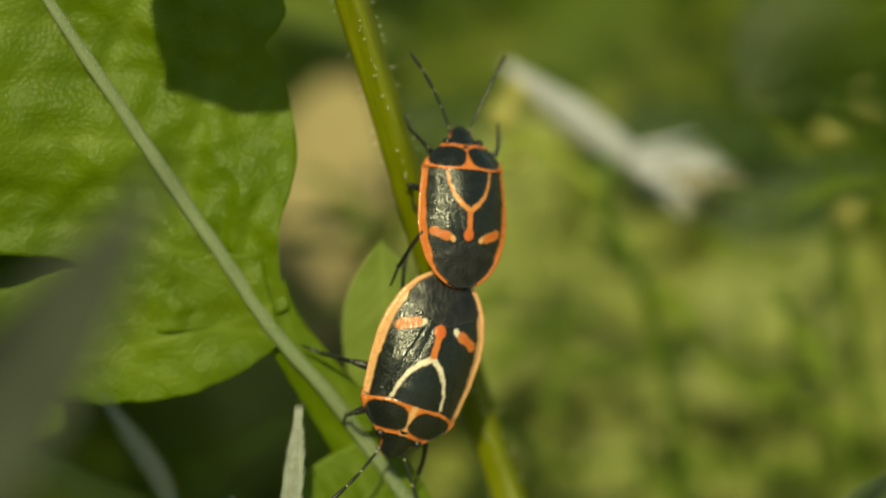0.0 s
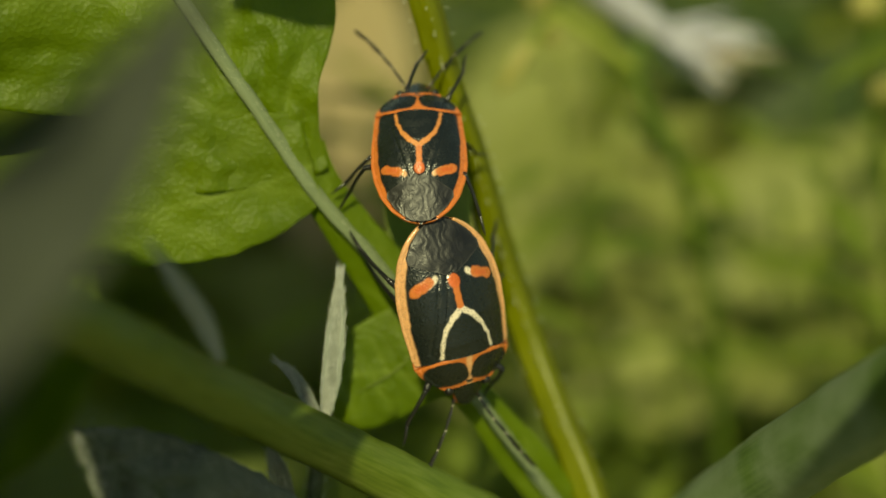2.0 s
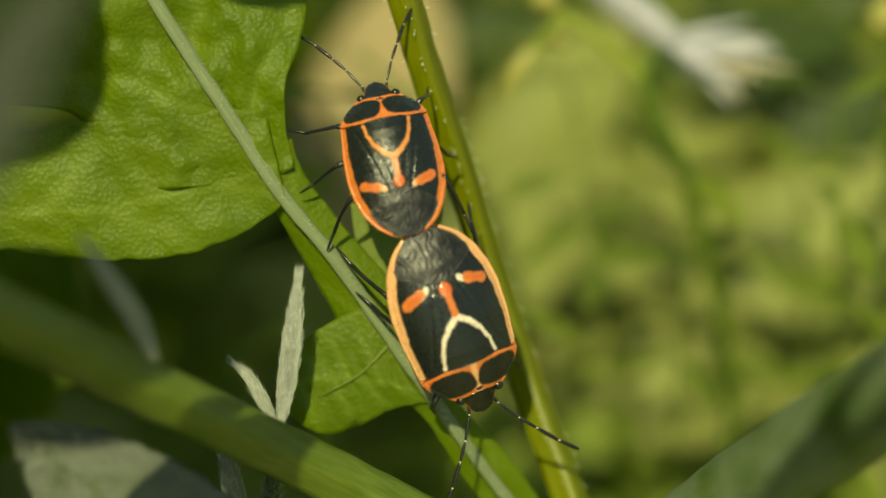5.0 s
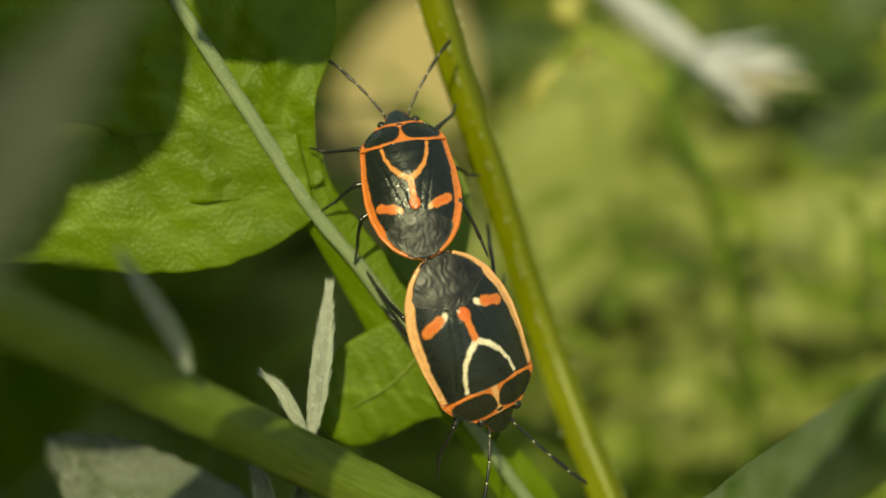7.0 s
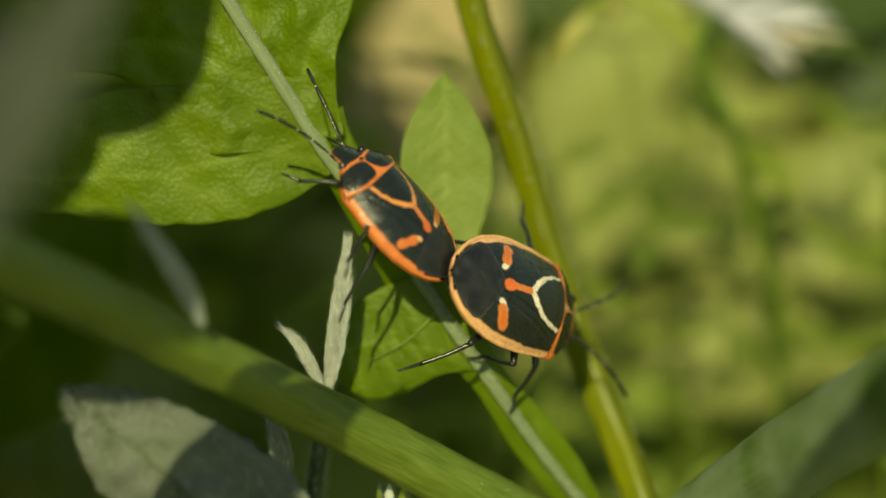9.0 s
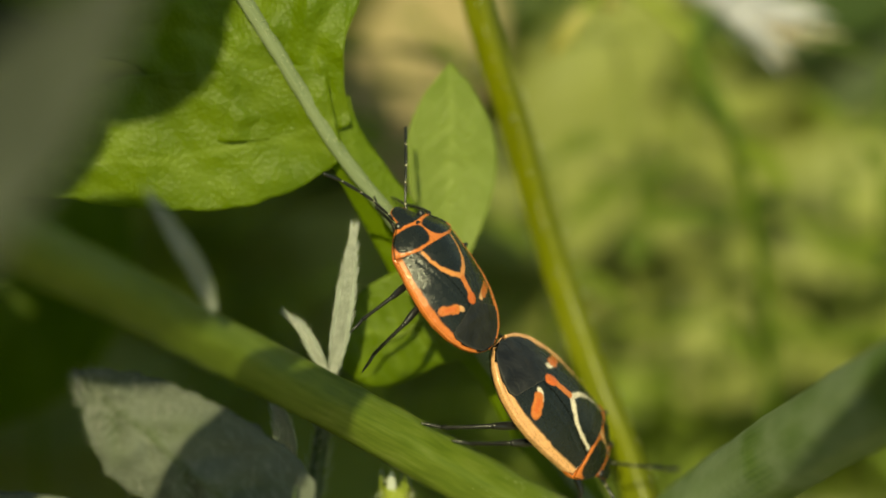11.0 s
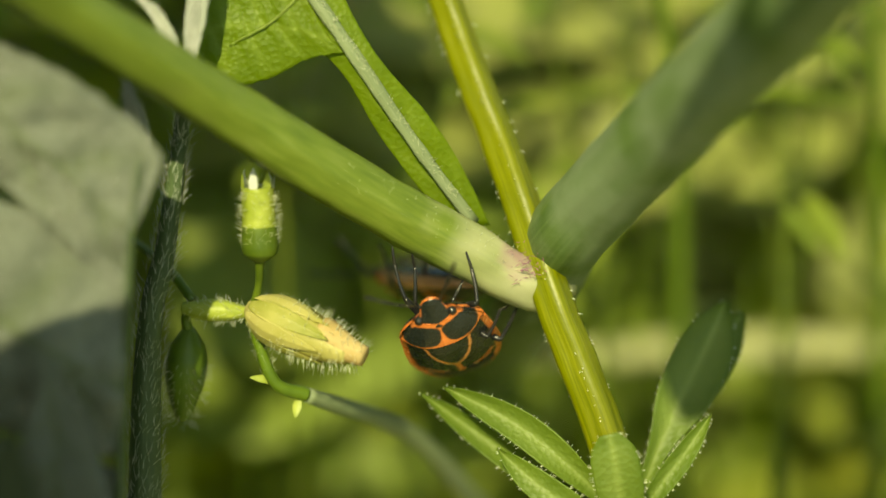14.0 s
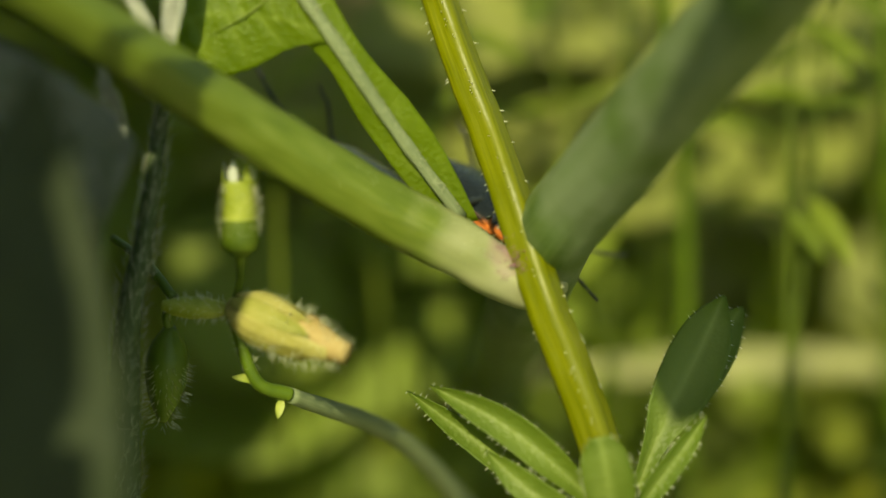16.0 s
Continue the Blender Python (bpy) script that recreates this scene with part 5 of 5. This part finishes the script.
            hair(s, c, (c - b) + np.array((-0.2, 0, -0.1)), 0.16, 0.03)
            foot = part("tarsus", s, [CHITIN, JOINT], leg)
            for piece in (shin, foot):
                piece.location = Vector(a) * MM
            legs.append((leg, shin, foot, Vector(o * np.array((k, 1, 1))), Vector(a), Vector(c - a)))
    return bug, feelers, legs


# ---- build ----
ground_sheet()
FAR = leaf_material("meadow_leaf", (0.10, 0.145, 0.022), (0.19, 0.24, 0.045), (0.24, 0.30, 0.06), 0.45, 0.5, 4.0, True)
GRASS = leaf_material("meadow_grass", (0.16, 0.17, 0.03), (0.30, 0.30, 0.06), (0.32, 0.32, 0.10), 0.4, 0.55, 4.0, True)
HERB = leaf_material("herb_leaf", (0.22, 0.25, 0.035), (0.38, 0.40, 0.08), (0.42, 0.45, 0.12), 0.5, 0.5, 4.0, True)
branch_and_stem()
mustard_leaf()
cleaver = bedstraw()
streaks = grey_plant()
hanging = shade_toned_leaf()
bud_cluster()
back_flower()
yellow_buds()
# Paler leaf green: light on the leaves behind is put into the colour
PALE = leaf_material("lit_toned_leaf", (0.23, 0.26, 0.06), (0.36, 0.37, 0.13), (0.42, 0.45, 0.12), 0.4, 0.5, 4.0)
WITHER = leaf_material("withered_leaf", (0.33, 0.34, 0.15), (0.50, 0.49, 0.27), (0.45, 0.45, 0.26), 0.35, 0.7, 4.0)
# Very dark leaf green: shaded spots behind the stems are put into colour
DEEP = leaf_material("shade_toned_back_leaf", (0.020, 0.040, 0.006), (0.045, 0.075, 0.010), (0.07, 0.10, 0.02), 0.15, 0.5, 4.0)
TAN = leaf_material("dead_leaf", (0.33, 0.26, 0.14), (0.50, 0.42, 0.25), (0.50, 0.36, 0.20), 0.25, 0.8, 4.0)
# Both greens are brightened in colour to lift leaves that stand in shade
BRIGHTENED = leaf_material("brightened_leaf", (0.19, 0.25, 0.038), (0.27, 0.33, 0.065), (0.28, 0.33, 0.08), 0.45, 0.5, 3.0)
BROAD = leaf_material("broad_leaf", (0.20, 0.27, 0.045), (0.29, 0.36, 0.08), (0.32, 0.39, 0.10), 0.45, 0.5, 4.0)
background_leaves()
shade_leaves = shade_casting_leaves()
flat_herbs(16, 14, (10, 40), (-62, -42), (-6, 17), HERB, "yellow-green herbs with pairs of level leaves, out of focus")
flat_herbs(15, 24, (11, 36), (-30, -17), (0, 11), FAR, "slender yellow-green herbs with small level leaves, out of focus", (2.4, 5.5), -9, 0.5)
flat_herbs(9, 15, (-30, -8), (-58, -44), (-16, 8), HERB, "shaded green herbs with pairs of level leaves, out of focus")
herb_stand(190, 4)
# Stand added out of view at the left to block sky light
herb_stand(80, 6, (-70, -34), (66, -90), (10, 60), "tall green plants standing close beside the view")
undergrowth("meadow_herbs", "dense low green herbs, far out of focus", 3000, ((-0.42, 0.42), (0.06, 0.75), (0.0, 0.055)), (10, 34), FAR, 1, keep=lambda p: p[2] < -60)
undergrowth("meadow_grass", "yellow-green grass blades behind the herbs", 900, ((-0.42, 0.42), (0.08, 0.75), (0.0, 0.08)), (30, 90), GRASS, 2, 2.0, True, keep=lambda p: p[2] < -75)
female = shield_bug("large black and orange shield bug with cream fork mark", 1.0, CREAM, YELLOW)
male = shield_bug("smaller black and orange shield bug with orange fork mark", 0.85, (0.62, 0.24, 0.08), ORANGE)


# the insects' ways, in millimetres and degrees of BASE
MALE = [
    (0, 4.54, 12.29, 3.42, -15.2, 16.0, -6.8),
    (0.5, 3.83, 10.92, 3.67, 13.5, 6.8, -6.7),
    (1, 2.21, 10.30, 4.05, 15.3, -6.8, -12.9),
    (1.5, 2.20, 9.65, 3.68, -17.1, -0.2, -19.0),
    (2, 1.19, 9.02, 3.57, -35.1, -4.2, 0.4),
    (2.5, 0.71, 8.91, 3.79, -31.6, -2.5, 3.6),
    (3, 0.78, 8.75, 3.90, -28.4, 0.0, 9.0),
    (5.5, 1.58, 8.85, 3.98, -24.2, 6.5, 10.8),
    (6, 1.37, 8.82, 4.01, -25.4, 4.3, 9.1),
    (6.5, 1.16, 8.48, 3.99, -30.4, 5.3, 9.7),
    (7, 1.07, 8.46, 4.03, -29.2, 3.6, 9.9),
    (7.5, 1.25, 7.93, 4.05, -32.2, 11.7, 4.2),
    (8, -0.38, 6.08, 4.98, -3.2, 39.9, 15.5),
    (8.5, -0.14, 6.09, 5.39, 5.0, 50.8, 42.3),
    (9, -0.16, 5.79, 5.31, -3.3, 52.5, 38.5),
    (11.5, 3.05, 0.37, 4.83, -10.9, 46.3, 24.9),
    (12, 5.24, -2.94, 5.57, -2.1, 74.1, 35.1),
    (12.5, 6.70, -5.25, 6.41, 30.0, 34.0, 48.0),
    (13, 6.79, -8.67, 3.91, 41.9, 2.8, 52.2),
    (13.5, 7.05, -10.55, 1.30, 48.7, -4.1, 24.0),
    (14, 7.15, -11.90, 0.80, 56.0, -4.0, 20.0),
    (14.5, 8.05, -12.35, 0.50, 66.0, 0.0, 8.0),
    (15, 7.6, -12.1, -0.10, 77.0, 4.0, -24.0),
    (15.5, 8.1, -10.45, -2.2, 99.1, 55.6, -61.2),
    (16, 9.0, -7.3, -5.20, 166.2, 64.9, 47.0),
]
FEMALE = [
    (0, 2.82, 6.18, 4.20, 6.0, -11.2, 159.0),
    (0.5, 2.40, 4.67, 4.10, 23.0, -20.3, 158.3),
    (1, 1.77, 3.83, 3.73, 8.3, -10.8, -179.8),
    (1.5, 1.77, 3.25, 4.36, 0.9, -9.1, -173.6),
    (2, 2.26, 2.77, 4.60, -7.1, -16.3, -167.9),
    (2.5, 2.87, 2.92, 4.48, -12.8, -19.8, -151.3),
    (3, 3.37, 2.96, 4.29, -15.4, -20.5, -148.4),
    (5.5, 3.83, 2.67, 4.69, -5.4, -10.7, -159.6),
    (6, 3.66, 2.63, 4.63, -8.2, -11.4, -157.2),
    (6.5, 3.53, 2.37, 4.74, -10.2, -16.7, -154.0),
    (7, 3.38, 2.30, 4.78, -9.6, -16.9, -155.1),
    (7.5, 3.66, 1.93, 4.66, -14.3, -17.1, -149.9),
    (8, 3.50, 1.26, 3.65, -32.3, -20.1, -113.4),
    (8.5, 4.23, 2.19, 3.35, -48.5, -28.3, -98.0),
    (9, 4.59, 2.24, 3.52, -45.8, -26.0, -93.8),
    (11.5, 7.40, -4.67, 4.38, -24.7, -53.8, -118.6),
    (12, 9.20, -6.97, 5.02, -51.8, -32.9, -101.0),
    (12.5, 9.68, -8.51, 5.96, -52.7, -14.3, -105.5),
    (13, 9.94, -10.68, 4.75, -51.8, 3.8, -127.8),
    (13.5, 8.5, -12.1, -3.60, -56.0, 14.0, -128.0),
    (13.75, 7.6, -11.0, -5.5, -40.0, 10.0, -150.0),
    (14.25, 5.6, -8.8, -5.2, 180.0, -64.5, -123.5),
    (14.5, 4.6, -7.1, -5.0, 180.0, -64.5, -123.5),
    (16, 4.4, -7.0, -5.0, 180.0, -64.5, -123.5),
]
STANDS = [(spline(line, 160), r) for line, r in ((RIB_LINE, 0.35), (CLEAVER_LINE, 0.62), (BRANCH_LINE, 1.1))]


def between(rows, t):
    """The pose of an insect at a time, in millimetres of BASE, its size included."""
    k = max(i for i in range(len(rows) - 1) if rows[i][0] <= t)
    (ta, *a), (tb, *b) = rows[k], rows[k + 1]
    s = (t - ta) / (tb - ta)
    p, q = pose(*a), pose(*b)
    turn = p.to_quaternion().slerp(q.to_quaternion(), s).to_matrix().to_4x4()
    size = 0.85 if rows is MALE else 1.0
    return Matrix.Translation(p.translation.lerp(q.translation, s)) @ turn @ Matrix.Diagonal((size, size, size, 1))


def nearest_stand(p, reach):
    """The nearest place on a stem on which a foot can hold, or the foot's own place where none is near."""
    best, place = reach, p
    for line, r in STANDS:
        gap = np.linalg.norm(line - np.array(p), axis=1)
        i = int(np.argmin(gap))
        if gap[i] - r < best:
            out = Vector(np.array(p) - line[i])
            out.z = max(out.z, 0.0)
            best, place = gap[i] - r, Vector(line[i]) + out.normalized() * r
    return place


def motions():
    walk(male[0], at(MALE))
    walk(female[0], at(FEMALE))
    # the bedstraw leans back when the insects leave it
    home = pose(*(c * MM for c in HOME[cleaver]))
    rows = []
    for t, dx, lean, back in ((0, 0, -1.7, 0), (1, -0.1, -2.1, 0), (1.5, -0.15, -2.4, -0.5), (3, -0.7, -0.9, -1), (5.5, 0, -1.0, -2), (6.5, 0, -0.3, -3), (7.5, 0, 0, -5), (9, 0, 0, -9), (11.5, 0, 0, -10), (12.5, 0, 0, -9), (14, 0, 0, -6), (16, 0, 0, -3)):
        top, low = pose(0.0004, 0.020, 0.002), pose(0.0135, -0.018, 0.002)
        rows.append((t, BASE @ pose(dx * MM, 0, 0) @ top @ pose(0, 0, 0, 0, 0, lean) @ top.inverted() @ low @ pose(0, 0, 0, back) @ low.inverted() @ home))
    walk(cleaver, rows)
    # Sways timed to move these leaves' shade on and off the grey leaf
    calm = ((0, -7, 2), (2, -7, 2), (3, -5, 1), (5.5, -1.5, 0), (7, -0.2, 0), (9, 0.3, 0), (11.4, 0, 0), (12.2, -3, 0), (13, -6, 1), (14.6, -6, 1), (15.2, 3, -5.5), (16, 3, -5.5))
    low = ((0, -7, 2), (3, -6, 1), (5.5, -5, 0), (9, -5, 0), (11.4, -2, 0), (12.6, 1, -1), (13.3, -8, 1), (14.6, -8, 1), (15.2, 3, -6.5), (16, 3, -6.5))
    aside = ((0, 0, 0), (12.0, 0, 0), (12.6, -1, 0), (13.4, -9, 4), (14.6, -10, 5), (15.2, 0, -2), (16, 0, -2))
    for leaf, sway in zip(hanging + streaks, (calm, low, ((0, 0, -5), (13.9, 0, -5), (14.4, 0, 0), (14.7, 0, 0.5), (15.1, 1.8, 4.5), (16, 2.0, 6)), aside, aside)):
        home = leaf.matrix_basis.copy()
        walk(leaf, [(t, Matrix.Translation(BASE.to_3x3() @ Vector((dx * MM, dy * MM, 0))) @ home) for t, dx, dy in sway])
    # The unseen leaves swing so their cast shade comes and goes below
    for k, leaf in enumerate(shade_leaves):
        home = leaf.matrix_basis.copy()
        sway = ((0, 0.5, 3.6), (0.5, 0.6, 3.0), (1, 0.2, 1.0), (1.5, 1.4, 0.4), (2, 1.6, 1.2), (2.5, 0.2, 0), (3, 0, 0), (5.5, 0.8, 2.0), (6.5, 0, 0.3), (7, 0.4, 0), (7.5, 1.6, 2.2), (8, 1.0, 2.4), (9, 1.4, 2.6), (11.5, 0.8, 2.0), (16, 0.6, 1.6))
        if k:
            sway = ((0, 0, 0), (3, 0.4, 0.3), (5.5, -0.5, 0), (9, 0, 0), (12.2, 1, 0), (13, -16, 4), (14.5, -16, 4), (15.1, 6 if k > 4 else -2, 0), (16, 6 if k > 4 else -2, 0))
        if k in (5, 6):
            sway = ((0, 0, 0), (3, -1, 0.3), (5.5, -6, 0), (8, -11, 0), (12.2, -14, 2), (13, -16, 4), (14.5, -16, 4), (15.1, 6, 0), (16, 6, 0))
        if 6 < k < 10:
            sway = ((0, 2, 0), (3, 2.4, 0.3), (9, 3, 0), (12, 4, 0), (16, 6, 0))
        if k > 9:
            sway = ((0, -5, 2), (3, -5, 2), (5.5, -2, 1), (8, 0, 0), (11.4, 0, 0), (12, 5 if k == 10 else 0, -2 if k == 10 else 0), (16, 5 if k == 10 else 1, -2 if k == 10 else 0))
        if k > 12:
            sway = ((0, 0, 0), (8, 0.4, 0.2), (16, 0, 0))
        if k == 1:
            sway = ((0, 0, 0), (3, 0.4, 0.3), (5.5, -1, 3), (11.4, -1, 3), (12.2, 1, 0), (13, -16, 4), (14.5, -16, 4), (15.1, -13, 5), (16, -13, 5))
        if k == 16:
            sway = ((0, -14, 2), (3, -13, 2), (5.5, 0, 0), (9, 0.5, 0), (12.4, 1, 0), (13, -8, 2), (16, -8, 2))
        walk(leaf, [(t, Matrix.Translation(BASE.to_3x3() @ Vector((dx * MM, dy * MM, 0))) @ home) for t, dx, dy in sway])
    beats = (0, 0.5, 1, 1.5, 2, 2.5, 3, 5.5, 6.5, 7, 7.5, 8, 8.5, 9, 9.8, 10.6, 11.5, 12, 12.5, 13, 13.5, 14, 14.5, 15, 15.5, 16)
    for who, (bug, feelers, legs) in enumerate((male, female)):
        planted = {}
        rows = [[[], []] for _ in legs]
        for i in range(65):
            t = i / 4
            body = between(MALE if who == 0 else FEMALE, t)
            for k, (leg, shin, foot, root, femur, shank) in enumerate(legs):
                rest = body @ (root + femur + shank)
                hold = planted.get(k)
                if hold is None or (hold - nearest_stand(rest, 9.0)).length > (1.3 if k % 2 else 1.7):
                    hold = planted[k] = nearest_stand(rest, 3.2)
                goal = body.inverted() @ hold - root
                upper, lower = femur.length, shank.length
                far = min(max(goal.length, abs(upper - lower) + 0.25), upper + lower - 0.15)
                ahead = goal.normalized()
                along = (upper ** 2 - lower ** 2 + far ** 2) / (2 * far)
                rise = math.sqrt(max(0.0, upper ** 2 - along ** 2))
                bow = Vector((math.copysign(0.55, root.x), 0, 1.0))
                bow = (bow - ahead * bow.dot(ahead)).normalized()
                knee = ahead * along + bow * rise
                turn = femur.rotation_difference(knee)
                bend = shank.rotation_difference(turn.inverted() @ (ahead * far - knee))
                rows[k][0].append((t, Matrix.Translation(root * MM) @ turn.to_matrix().to_4x4()))
                rows[k][1].append((t, Matrix.Translation(femur * MM) @ bend.to_matrix().to_4x4()))
        for (leg, shin, foot, *_), (high, low) in zip(legs, rows):
            walk(leg, high)
            walk(shin, low)
            walk(foot, low)
        for k, feeler in enumerate(feelers):
            rest = feeler.location.copy()
            rows = [(t, pose(*rest, 6 * math.sin(1.9 * t + k), 0, (9 * math.sin(1.3 * t + 2.1 * k + who)))) for t in beats]
            walk(feeler, rows)


motions()
